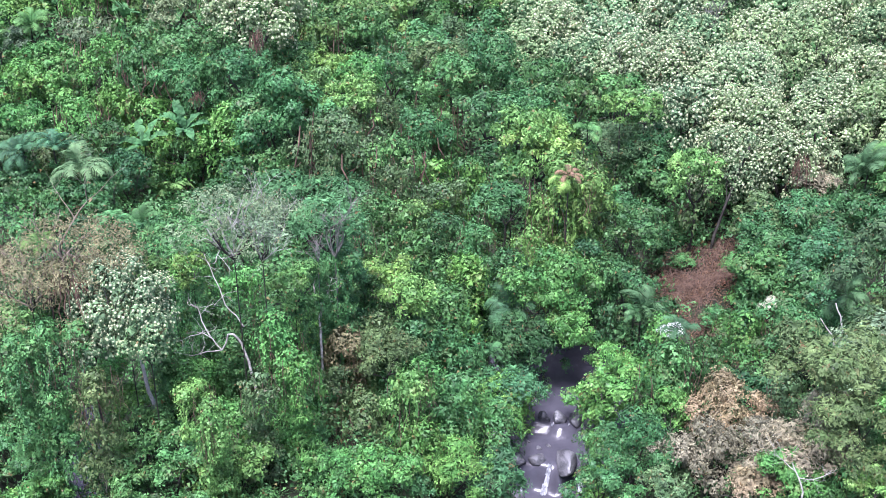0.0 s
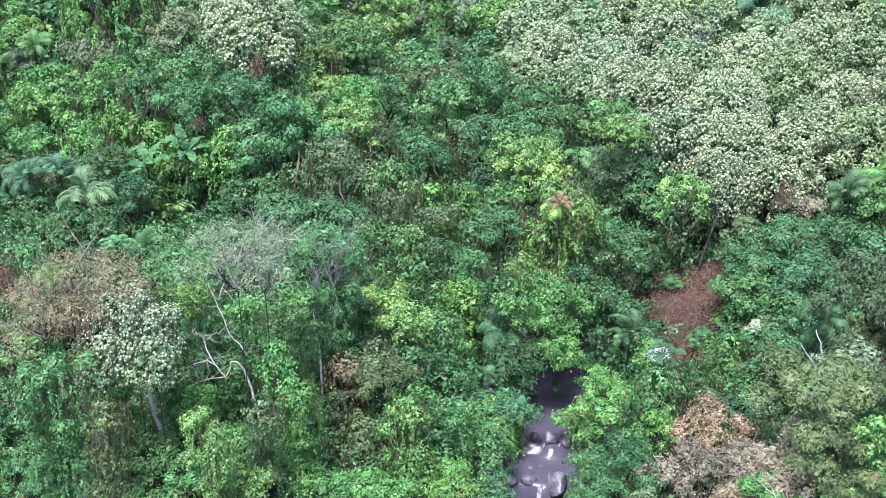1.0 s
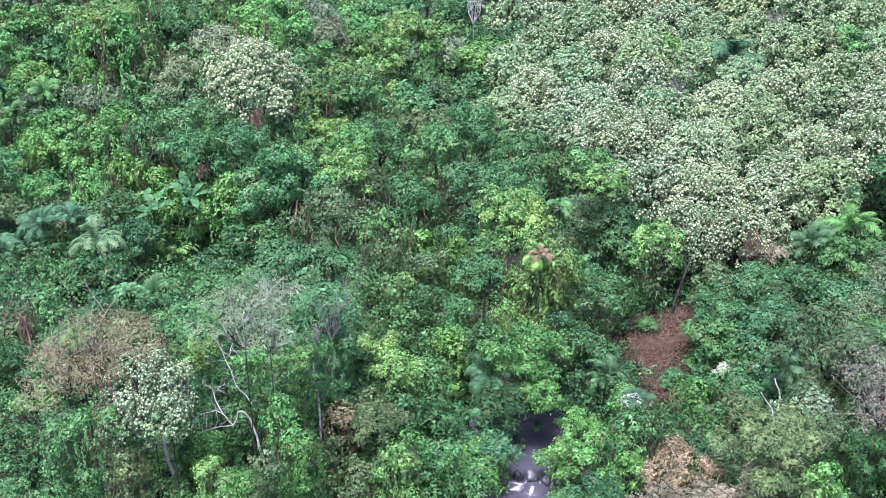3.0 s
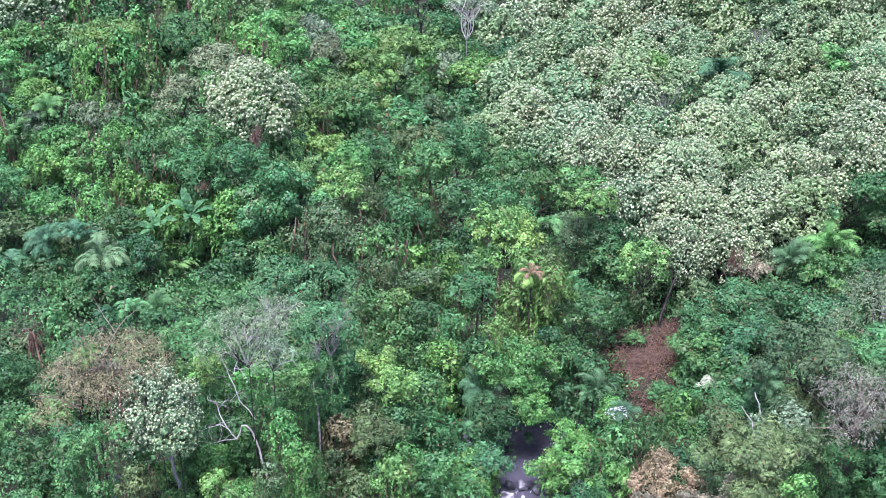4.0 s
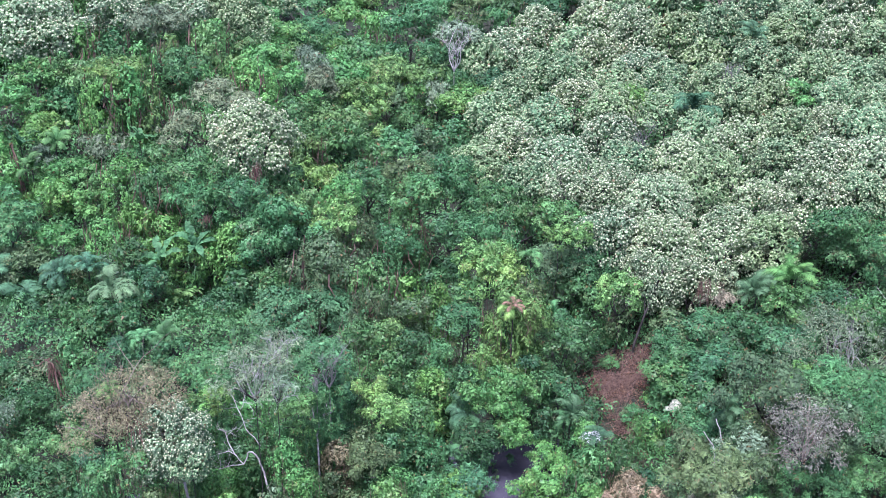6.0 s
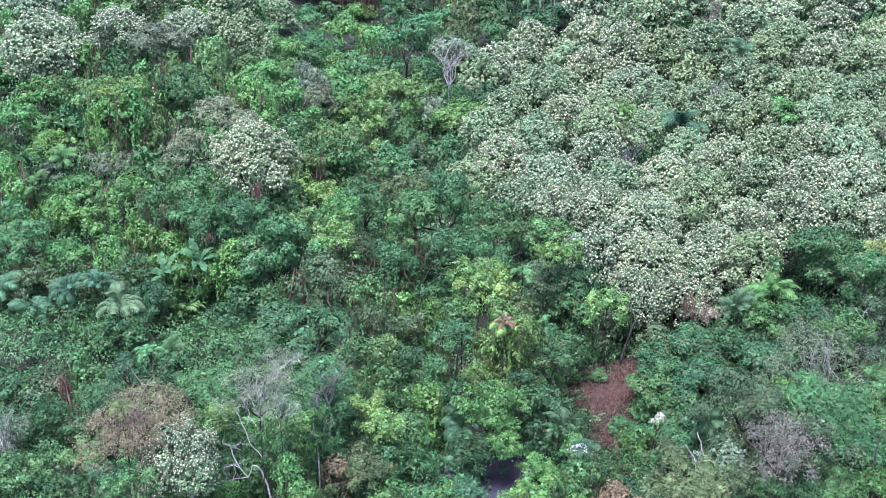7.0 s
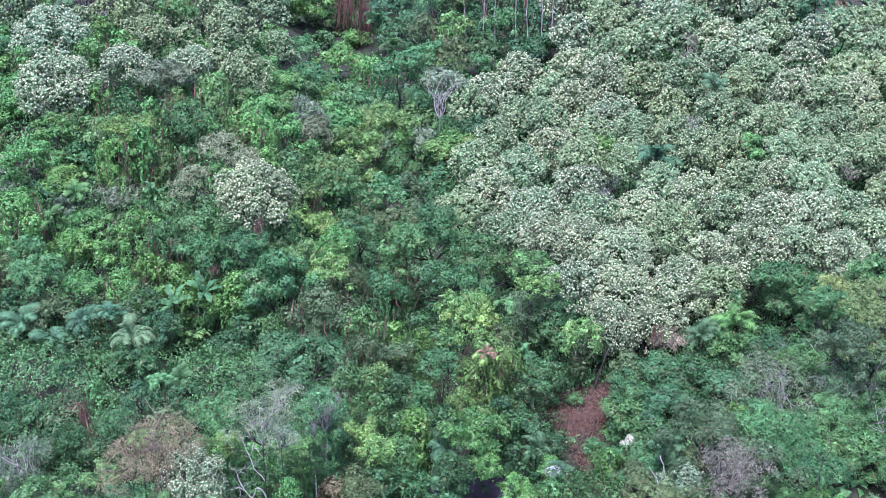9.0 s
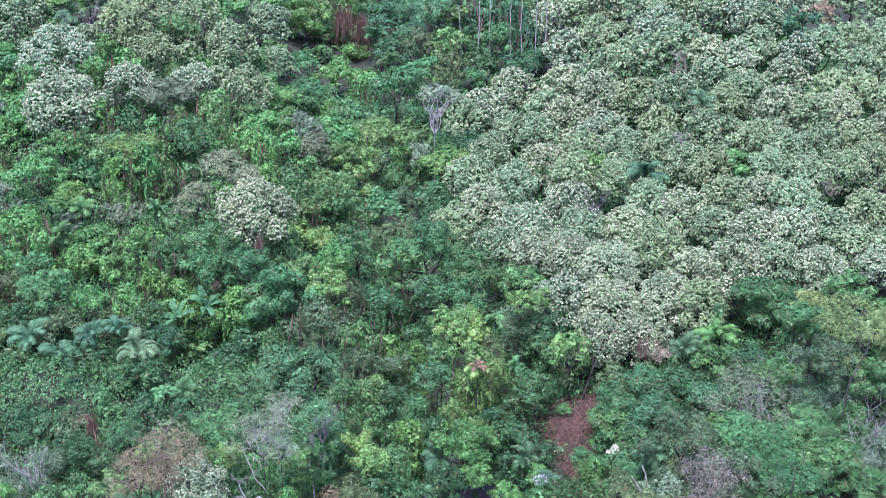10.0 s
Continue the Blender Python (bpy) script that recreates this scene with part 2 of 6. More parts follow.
def sprays(rng, pos, d, per, leaf, wide, hang, lift=0.22):
    """Small rounded tufts of leaves, each about one place and one direction."""
    way = unit(d + np.array((0, 0, lift)) + rng.normal(0, 0.16, d.shape))
    off = rng.normal(0, 1.0, (len(pos) * per, 3)) * np.array((1, 1, 0.6))
    side = np.repeat(way, per, 0)
    p = np.repeat(pos, per, 0) + 1.15 * leaf * off
    p = p - side * leaf * 0.26 * (off * off).sum(1, keepdims=True)
    return leaves(rng, p, side + 0.24 * off, leaf, leaf * wide, hang, 0.3)


def filling(rng, lobes, n, leaf):
    """Coarse leaves and twigs deeper inside the masses, which close them behind the outer tufts."""
    pos, d = on_lobes(rng, [(c, 0.76 * r) for c, r in lobes], n, -0.6, 0.2)
    return leaves(rng, pos, d + np.array((0, 0, 0.2)), leaf, 0.9 * leaf, 0.4, 0.35)


DENSITIES = (5.5, 7.5, 10, 13.5, 18, 24)  # crown radius over tuft size


def density(y, r):
    """Which of the crowns suits a plant of radius r: leaves of about 0.12 m, larger further up the valley."""
    want = r / (0.0023 * (max(y, 40) + 28))
    return min(range(6), key=lambda k: abs(math.log(DENSITIES[k] / want)))


def masses(q):
    return int(13 + 1.3 * q)


def broad_crown(rng, q):
    lobes = dome_lobes(rng, masses(q), rng.uniform(0.75, 1.05))
    pos, d = on_lobes(rng, lobes, int(3.0 * q * q))
    return joined([sprays(rng, pos, d, 10, 0.74 / q, 0.72, 0.3), filling(rng, lobes, int(5.0 * q * q), 1.35 / q)])


def feather_crown(rng, q):
    lobes = dome_lobes(rng, masses(q) + 4, rng.uniform(0.7, 0.95), 0.95)
    pos, d = on_lobes(rng, lobes, int(8.0 * q * q), -0.4, 0.3)
    sets = [filling(rng, lobes, int(3.2 * q * q), 1.7 / q)]
    for k in range(4):
        p = pos + d * (0.4 * k - 0.5) / q + rng.normal(0, 0.5 / q, pos.shape) + np.array((0, 0, -0.3 * k / q))
        sets.append(leaves(rng, p, d + np.array((0, 0, 0.5)), 1.05 / q, 0.36 / q, 0.5, 0.32))
    return joined(sets)


def thin_crown(rng, q):
    """A thin, half-bare feathery crown."""
    lobes = dome_lobes(rng, masses(q) + 6, rng.uniform(0.7, 0.95), 0.95)
    pos, d = on_lobes(rng, lobes, int(6.0 * q * q), -0.5, 0.5)
    sets = []
    for k in range(4):
        p = pos + rng.normal(0, 0.6 / q, pos.shape) + np.array((0, 0, -0.3 * k / q))
        sets.append(leaves(rng, p, d + np.array((0, 0, 0.5)), 0.9 / q, 0.34 / q, 0.5, 0.45))
    return joined(sets)


def tower_crown(rng, q, share=1.0):
    """A column of vines over a dead or living trunk, from about -2.6 to 1: rounded top, ragged curtains below."""
    n = int(36 * q * q * share)
    lobes = [(np.array((rng.uniform(-.2, .2), rng.uniform(-.2, .2), 0.4)), 0.45), (np.array((rng.uniform(-.3, .3), rng.uniform(-.3, .3), 0.0)), 0.45)]
    for i in range(14 + int(1.2 * q)):
        z = rng.uniform(-2.5, 0.45)
        a, r = rng.uniform(0, 6.283), rng.uniform(0.15, 0.75) * (1.0 - 0.10 * abs(z))
        lobes.append((np.array((r * math.cos(a), r * math.sin(a), z)), rng.uniform(0.2, 0.42)))
    pos, d = on_lobes(rng, lobes, int(n * 0.72 / 10), -0.7)
    sets = [sprays(rng, pos, d, 10, 0.74 / q, 0.72, 0.6, 0.15), filling(rng, lobes, int(5.6 * q * q * share), 1.2 / q)]
    strands = 16 + int(1.5 * q)
    for i in range(strands):
        a, z0 = rng.uniform(0, 6.283), rng.uniform(-0.9, 0.6)
        r = rng.uniform(0.5, 0.9)
        k = int(n * 0.28 / strands)
        t = rng.uniform(0, 1, k)
        ln, sway = rng.uniform(0.5, 1.5), rng.uniform(-0.12, 0.12)
        p = np.stack([r * math.cos(a) + sway * t * t + rng.normal(0, .03, k), r * math.sin(a) + rng.normal(0, .03, k), z0 - ln * t], 1)
        sets.append(leaves(rng, p, np.tile((math.cos(a), math.sin(a), 0.5), (k, 1)), 0.85 / q, 0.55 / q, 0.9, 0.32))
    return joined(sets)


def mound_crown(rng, q):
    """A low heap of creepers and shrubs with skirts to the ground."""
    lobes = [(np.array((0, 0, 0.0)), 0.5)]
    for i in range(4 + masses(q)):
        a, r = rng.uniform(0, 6.283), 0.95 * math.sqrt(rng.uniform(0.05, 1))
        lobes.append((np.array((r * math.cos(a), r * math.sin(a), 0.42 * (1 - r * r) - rng.uniform(0.0, 0.6))), rng.uniform(0.13, 0.34)))
    pos, d = on_lobes(rng, lobes, int(2.9 * q * q), -0.3)
    return joined([sprays(rng, pos, d, 10, 0.74 / q, 0.72, 0.4, 0.3), filling(rng, lobes, int(4.6 * q * q), 1.35 / q)])


def heads(rng, pos, way, size):
    """Small rounded flower heads, each a shallow cap. Vertices and faces."""
    n = len(pos)
    t = unit(np.cross(way, rng.normal(0, 1, (n, 3))))
    b = np.cross(way, t)
    r = (size * rng.uniform(0.6, 1.25, n))[:, None]
    v = [pos + way * r * 0.55]
    for k in range(5):
        a = 1.25664 * k
        s = r * rng.uniform(0.7, 1.15, (n, 1))
        v.append(pos + (t * math.cos(a) + b * math.sin(a)) * s + way * r * rng.uniform(-0.25, 0.1, (n, 1)))
    v = np.stack(v, 1).reshape(-1, 3)
    f = np.array([(0, k, k % 5 + 1) for k in range(1, 6)])
    return v, (np.arange(n)[:, None, None] * 6 + f[None]).reshape(-1, 3)


def apart(pos, gap):
    """The indices of places that keep at least the gap from each other, taken in order."""
    cells, kept = collections.defaultdict(list), []
    for i, p in enumerate(pos.tolist()):
        c = tuple(int(math.floor(x / gap)) for x in p)
        if all((p[0] - q[0]) ** 2 + (p[1] - q[1]) ** 2 + (p[2] - q[2]) ** 2 > gap * gap for dx in (-1, 0, 1) for dy in (-1, 0, 1) for dz in (-1, 0, 1) for q in cells.get((c[0] + dx, c[1] + dy, c[2] + dz), ())):
            cells[c].append(p)
            kept.append(i)
    return np.array(kept)


def white_crown(rng, q):
    """A domed crown of rounded masses, packed with rosettes of leaves, most with a round flower head: two meshes' worth."""
    lobes = []
    count, turn = 22 + int(1.5 * q), rng.uniform(0, 6.283)
    for i in range(count):
        z, a = 1 - 1.65 * (i + rng.uniform(0.2, 0.8)) / count, turn + 2.4 * i + rng.uniform(-0.35, 0.35)
        k = 0.74 * rng.uniform(0.7, 1.18) * math.sqrt(max(0.0, 1 - z * z))
        lobes.append((np.array((k * math.cos(a), k * math.sin(a), 0.70 * z * rng.uniform(0.8, 1.2) - 0.15)), rng.uniform(0.15, 0.36)))
    pos, d = on_lobes(rng, lobes, int(9 * q * q), -0.4, 0.10, 0.15)
    kept = apart(pos, 0.84 / q)
    pos, d = pos[kept], d[kept]
    up = unit(d + np.array((0, 0, 0.45)) + rng.normal(0, 0.10, d.shape))
    n, per = len(pos), 6
    t = unit(np.cross(np.repeat(up, per, 0), rng.normal(0, 1, (n * per, 3))))
    uu = np.repeat(up, per, 0)
    green = leaves(rng, np.repeat(pos, per, 0) + t * 0.42 / q - uu * 0.18 / q, uu + 0.5 * t, 0.80 / q, 0.52 / q, 0.2, 0.2)
    patch = np.sin(4.1 * pos[:, 0] + rng.uniform(0, 6)) * np.sin(3.7 * pos[:, 1] + rng.uniform(0, 6))
    has = rng.uniform(0, 1, n) < 0.86 + 0.12 * patch
    return joined([green, filling(rng, lobes, int(3.0 * q * q), 1.9 / q)]), heads(rng, pos[has] + up[has] * 0.10 / q, up[has], 0.43 / q)


# ---- wood ----


def tube(path, radii, sides=6):
    """A bent tapering tube along the path. Vertices and faces (lists)."""
    path = [Vector(p) for p in path]
    v, f = [], []
    for i, p in enumerate(path):
        t = (path[min(i + 1, len(path) - 1)] - path[max(i - 1, 0)]).normalized()
        u = t.cross(Vector((0.31, 0.95, 0.12))).normalized()
        w = t.cross(u)
        for k in range(sides):
            a = 2 * math.pi * k / sides
            v.append(tuple(p + radii[i] * (math.cos(a) * u + math.sin(a) * w)))
    for i in range(len(path) - 1):
        for k in range(sides):
            a, b = i * sides + k, i * sides + (k + 1) % sides
            f.append((a, b, b + sides, a + sides))
    return v, f


class Wood:
    """Gathers tubes into one mesh."""

    def __init__(self):
        self.v, self.f = [], []

    def add(self, path, radii, sides=6):
        v, f = tube(path, radii, sides)
        k = len(self.v)
        self.v += v
        self.f += [tuple(i + k for i in face) for face in f]

    def mesh(self, name):
        return mesh_from(name, self.v, self.f, True)


def wander(rnd, start, way, length, steps, bend, lift=0.0):
    p, d, out = Vector(start), Vector(way).normalized(), [Vector(start)]
    for i in range(steps):
        d = (d + Vector((rnd.gauss(0, bend), rnd.gauss(0, bend), rnd.gauss(0, bend) + lift))).normalized()
        p = p + d * (length / steps)
        out.append(p.copy())
    return out


def branching(wood, rnd, start, way, length, radius, level, bend=0.16, lift=0.03, fork=4):
    path = wander(rnd, start, way, length, 5, bend, lift)
    wood.add(path, [radius * (1 - 0.12 * i) for i in range(6)], 4 if level > 0 else 3)
    if level <= 0:
        return
    for i in range(fork):
        k = rnd.randint(2, 5)
        d = (path[k] - path[k - 1]).normalized() + Vector((rnd.gauss(0, 0.6), rnd.gauss(0, 0.6), rnd.gauss(0.15, 0.45)))
        branching(wood, rnd, path[k], d, length * rnd.uniform(0.5, 0.75), radius * 0.5, level - 1, bend, lift, fork)


def limb_mesh(seed, level=1, fork=3, thick=0.04):
    """One limb with its forks, within a crown of radius 1, from the crown's foot at -1."""
    rnd, wood = random.Random(seed), Wood()
    branching(wood, rnd, (0, 0, -1.0), (0.8, rnd.uniform(-0.2, 0.2), rnd.uniform(0.7, 1.5)), rnd.uniform(0.85, 1.25), thick, level, 0.14, 0.05, fork)
    return wood.mesh("limb")


def trunk_mesh(seed):
    """A trunk of height 1 and foot radius about 1, ringed level so that it can be drawn out in height."""
    rnd, v, f, sides = random.Random(seed), [], [], 8
    x = y = 0.0
    for i in range(9):
        r = (1.5, 1.05, 0.92, 0.86, 0.8, 0.75, 0.7, 0.66, 0.6)[i]
        for k in range(sides):
            a, w = 6.283 * k / sides, r * rnd.uniform(0.85, 1.15)
            v.append((x + w * math.cos(a), y + w * math.sin(a), i / 8))
        if i < 6:
            x, y = x + rnd.gauss(0, 0.5), y + rnd.gauss(0, 0.5)
        else:
            x, y = x * 0.4, y * 0.4
    for i in range(8):
        for k in range(sides):
            a, b = i * sides + k, i * sides + (k + 1) % sides
            f.append((a, b, b + sides, a + sides))
    return mesh_from("trunk", v, f, True)


def strand_mesh(seed, stout=1.0):
    """Dry brown lianas hanging down the outside of a vine-covered tree."""
    rnd, wood = random.Random(seed), Wood()
    for k in range(9):
        a, r, z = rnd.uniform(0, 6.283), rnd.uniform(0.55, 0.9), rnd.uniform(-0.4, 0.7)
        ln = rnd.uniform(0.8, 2.2)
        path = [(r * math.cos(a) + rnd.gauss(0, 0.04) * i, r * math.sin(a) + rnd.gauss(0, 0.04) * i, z - ln * i / 5) for i in range(6)]
        wood.add(path, [stout * w for w in (0.008, 0.010, 0.010, 0.009, 0.008, 0.004)], 3)
    return wood.mesh("hanging_vine")


VARIANTS = 4
STRANDS = [strand_mesh(i + 60) for i in range(4)]
STOUT_STRANDS = [strand_mesh(i + 80, 2.0) for i in range(4)]
CROWNS = {}
for kind, make in (("broad", broad_crown), ("feather", feather_crown), ("thin", thin_crown), ("tower", tower_crown), ("mound", mound_crown)):
    for s, q in enumerate(DENSITIES):
        for i in range(VARIANTS if s < 5 else 2):
            CROWNS[kind, s, i] = mesh_from("crown", *make(np.random.default_rng(100 * s + 10 * i + len(kind)), q))
for s, q in enumerate(DENSITIES):
    for i in range(VARIANTS if s < 5 else 2):
        green, white = white_crown(np.random.default_rng(900 + 10 * s + i), q)
        CROWNS["white", s, i] = mesh_from("crown", *green)
        CROWNS["blossom", s, i] = mesh_from("blossom", *white, True)
DRAPES = [mesh_from("climbing_vine", *tower_crown(np.random.default_rng(70 + i), 4.5, 0.36)) for i in range(4)]
BRANCHED = [limb_mesh(i, 1, 2) for i in range(6)]
TRUNKS = [trunk_mesh(i + 20) for i in range(5)]
BARE = [limb_mesh(i + 40, 3, 3, 0.030) for i in range(5)]
dice = random.Random(7)


def tint(name, by=0.22):
    r, g, b = HUES[name]
    k, h = dice.uniform(1 - by, 1 + by), dice.uniform(-0.10, 0.10)
    return (r * k * (1 + h), g * k, b * k * (1 - h))


def stand(name, x, y, z, label, category, group):
    """The empty at a plant's foot."""
    g = min(float(land(x, y)), z - 0.3)
    foot = new(name)
    foot.matrix_basis = pose(x, y, g)
    tagged(foot, label, category, group)
    return foot, z - g


def sized(r, z, turn=None, rz=None):
    turn = dice.uniform(0, 360) if turn is None else turn
    return Matrix.Translation((0, 0, z)) @ Matrix.Rotation(radians(turn), 4, "Z") @ Matrix.Diagonal((r, r, rz or r, 1))


def drape(foot, top, r, colour):
    """Climbing vines on a trunk, in masses from the height top down to the ground."""
    z, k = top - r, 0
    while z > -0.5:
        near = foot.location.y < 63 and k < 2
        k += 1
        me = CROWNS["tower", 2, dice.randrange(VARIANTS)] if near else dice.choice(DRAPES)
        mesh_object("climbing_vine", me, LEAF, foot, sized(r * dice.uniform(0.9, 1.1), z), colour)
        z -= 3.0 * r


def tree(name, kind, material, x, y, z, r0, colour, label, group, squash=1.0, bark=BARK, trunk_r=0.03):
    r = (1.13 if kind in ("white", "thin") else 1.07) * r0
    foot, h = stand(name, x, y, z, label, "tree", group)
    s = density(y, r * ((1.24 if y < 95 else 1.2) if kind == "white" else 0.92))
    i = dice.randrange(VARIANTS if s < 5 else 2)
    turn = dice.uniform(0, 360)
    c = tint(colour)
    mesh_object("crown", CROWNS[kind, s, i], material, foot, sized(r, h, turn, r * squash), c)
    if kind == "tower":
        for k in range(2):
            mesh_object("hanging_vine", (STRANDS if y < 80 else STOUT_STRANDS)[(i + 2 * k) % 4], VINE, foot, sized(r, h, turn + 40 * k, r * squash))
        if bed_of(x, y)[0] > 3.5:
            drape(foot, h - 2.2 * r * squash, min(r, 1.8), c)
    elif h > 1.8 * r and bed_of(x, y)[0] > 3.5 and (kind in ("broad", "feather") or kind == "thin" and y > 62):
        drape(foot, h - 0.5 * r, min(0.8 * r, 1.9), tint("green" if dice.random() < 0.65 else "olive"))
    if kind == "white":
        c = (0.325, 0.355, 0.208) if colour == "cream" else (0.238, 0.288, 0.146)
        mesh_object("blossom", CROWNS["blossom", s, i], BLOSSOM, foot, sized(r, h, turn, r * squash), c)
    if kind == "thin":
        for k in range(4):
            mesh_object("bough", BARE[(i + k) % 5], PINK_BARK if colour in ("ash", "dry") else PALE_BARK, foot, sized(r * 1.02, h + 0.08 * r, turn + 90 * k, r * squash))
    if kind != "tower":
        if bed_of(x, y)[0] > 2.4:
            t = min(trunk_r * r + 0.04, 0.11 if y > 62 else 0.04)
            mesh_object("trunk", dice.choice(TRUNKS), bark, foot, sized(t, 0, None, max(0.4, h - 0.95 * r * squash)))
        for i in range(3 if y < 115 else 1):
            mesh_object("limb", dice.choice(BRANCHED), bark, foot, sized(r * 0.92, h, turn + 120 * i + dice.uniform(-25, 25), r * squash))
    return foot


def broad_tree(x, y, z, r, colour):
    return tree("broadleaf_tree", "broad", LEAF, x, y, z, r, colour, WORDS[colour] + " broadleaf tree with a lumpy crown in the forest", "broadleaf trees", dice.uniform(0.85, 1.1))


def feather_tree(x, y, z, r, colour):
    return tree("fine_leaved_tree", "thin" if colour in ("dry", "grey", "ash") and y < 75 else "feather", FINE, x, y, z, r, colour, WORDS[colour] + " tree with fine drooping feathery foliage", "fine-leaved trees", dice.uniform(0.8, 1.0))


def vine_tower(x, y, z, r, colour):
    return tree("vine_covered_tree", "tower", LEAF, x, y, z, r, colour, WORDS[colour] + " tree smothered by hanging climbing vines", "vine-covered trees", dice.uniform(0.9, 1.15))


def white_tree(x, y, z, r, colour):
    return tree("flowering_tree", "white", ROSETTE, x, y, z, r, colour, WORDS[colour] + " tree with rounded clumps of blossom", "flowering trees", dice.uniform(0.95, 1.2), BARK, 0.022)


def thicket(x, y, z, r, colour):
    foot, h = stand("thicket", x, y, z, WORDS[colour] + " thicket of creepers heaped over shrubs", "shrub", "thickets")
    s = density(y, r)
    i = dice.randrange(VARIANTS if s < 5 else 2)
    c = tint(colour)
    if h > 2.2 * r:
        mesh_object("foliage", CROWNS["tower", s, i], LEAF, foot, sized(r * 1.3, h - 0.4 * r, None, r), c)
        drape(foot, h - 2.4 * r, min(r, 1.6), c)
    else:
        mesh_object("foliage", CROWNS["mound", s, i], LEAF, foot, sized(r * 1.2, h, None, r * dice.uniform(0.9, 1.2)), tint(colour))
    return foot


def bare_tree(x, y, z, r, colour):
    foot, h = stand("leafless_tree", x, y, z, WORDS[colour] + " leafless dead tree with fine forking twigs", "dead tree", "leafless trees")
    bark = {"white": WHITE_BARK, "pink": PINK_BARK, "grey": GREY_BARK}.get(colour, BARK)
    for i in range(5):
        mesh_object("limb", dice.choice(BARE), bark, foot, sized(r * 1.1, h, 72 * i + dice.uniform(-20, 20), r * 1.2))
    mesh_object("trunk", dice.choice(TRUNKS), bark, foot, sized(0.018 * r + 0.02, 0, None, max(0.3, h - r)))
    if h > 2.5 * r:
        drape(foot, h - 0.9 * r, min(0.8 * r, 1.6), tint("green"))
    return foot


def frond_mesh(seed, pairs, leaflet, width, arch):
    """A feathered palm leaf of length 1 along +x, arching over: a midrib with its leaflets grown onto it."""
    rnd = random.Random(seed)

    def spine(s):
        return Vector((0.98 * math.sin(s * 1.15) / math.sin(1.15), 0, arch * (math.sin(s * 2.2) * 0.55 - 0.55 * s * s)))

    rings = pairs + 3
    v, f = tube([spine(i / (rings - 1)) for i in range(rings)], [0.014 * (1 - 0.8 * i / rings) for i in range(rings)], 4)
    for i in range(3, rings - 1):
        s = i / (rings - 1)
        p, ahead = spine(s), (spine(s + 0.02) - spine(s)).normalized()
        ln = leaflet * (0.55 + 0.9 * math.sin(math.pi * min(1, s * 0.9 + 0.08))) * rnd.uniform(0.85, 1.1)
        for side in (-1, 1):
            k = min(range(4), key=lambda c: -side * v[4 * i + c][1])
            d = (Vector((0, side, -0.25 + rnd.gauss(0, 0.1))) + ahead * 0.65).normalized()
            q, e, w = p + d * ln * 0.55, p + d * ln + Vector((0, 0, -0.3 * ln)), ahead * width
            j = len(v)
            v += [tuple(q - w), tuple(e), tuple(q + w)]
            f.append((4 * i + k, j, j + 1, j + 2, 4 * (i + 1) + k))
    return mesh_from("frond", v, f)


def blade_mesh(seed):
    """A broad banana leaf of length 1 along +x: two halves folded up from the midrib, torn into flaps along the edges."""
    rnd, v, f, n = random.Random(seed), [], [], 15
    for i in range(n):
        s = i / (n - 1)
        wide = 0.15 * math.sin(math.pi * min(1, 0.06 + 0.94 * s)) ** 0.6 + 0.004
        x, z = 0.95 * math.sin(1.3 * s) / math.sin(1.3), 0.5 * s - 0.75 * s * s
        v.append((x, 0, z))
        for side in (-1, 1):
            tear = 0.55 if 2 < i < n - 2 and rnd.random() < 0.3 else 1.0
            v.append((x + 0.03 * rnd.gauss(0, 1), side * wide * tear, z + 0.05 * tear - 0.06 * rnd.random()))
    for i in range(n - 1):
        a, b = 3 * i, 3 * i + 3
        f += [(a, a + 1, b + 1, b), (b, b + 2, a + 2, a)]
    return mesh_from("leaf", v, f)


FRONDS = [frond_mesh(i, 20, 0.27, 0.0125, 0.55 + 0.15 * i) for i in range(3)]
BANANA = [blade_mesh(i + 5) for i in range(3)]


def rosette(name, meshes, count, x, y, z, r, colour, label, category, group, rise=(-15, 60), vines=True):
    foot, h = stand(name, x, y, z, label, category, group)
    mesh_object("trunk", dice.choice(TRUNKS), BARK, foot, sized(0.08, 0, None, h))
    if h > 2.5 and vines:
        drape(foot, h - 0.4, min(0.5 * r + 0.3, 1.3), tint("green"))
    c = tint(colour, 0.25)
    lean = Matrix.Rotation(radians(dice.uniform(-25, 25)), 4, "X") @ Matrix.Rotation(radians(dice.uniform(-25, 25)), 4, "Y")
    for i in range(count):
        m = Matrix.Translation((0, 0, h)) @ lean @ Matrix.Rotation(6.283 * (i + dice.uniform(-0.3, 0.3)) / count, 4, "Z") @ Matrix.Rotation(-radians(dice.uniform(*rise)), 4, "Y")
        k = r * dice.uniform(0.8, 1.4)
        mesh_object("frond", dice.choice(meshes), FROND, foot, m @ Matrix.Diagonal((k, k, k, 1)), c)
    return foot


def palm(x, y, z, r, colour):
    return rosette("palm", FRONDS, 12, x, y, z, r * 0.8, colour, WORDS[colour] + " feather palm with arching fronds above the thicket", "palm", "palms")


def banana(x, y, z, r, colour):
    return rosette("wild_banana", BANANA, 7, x, y, z, r * 1.2, colour, WORDS[colour] + " wild banana plant with broad torn leaves", "plant", "wild bananas", (20, 65))


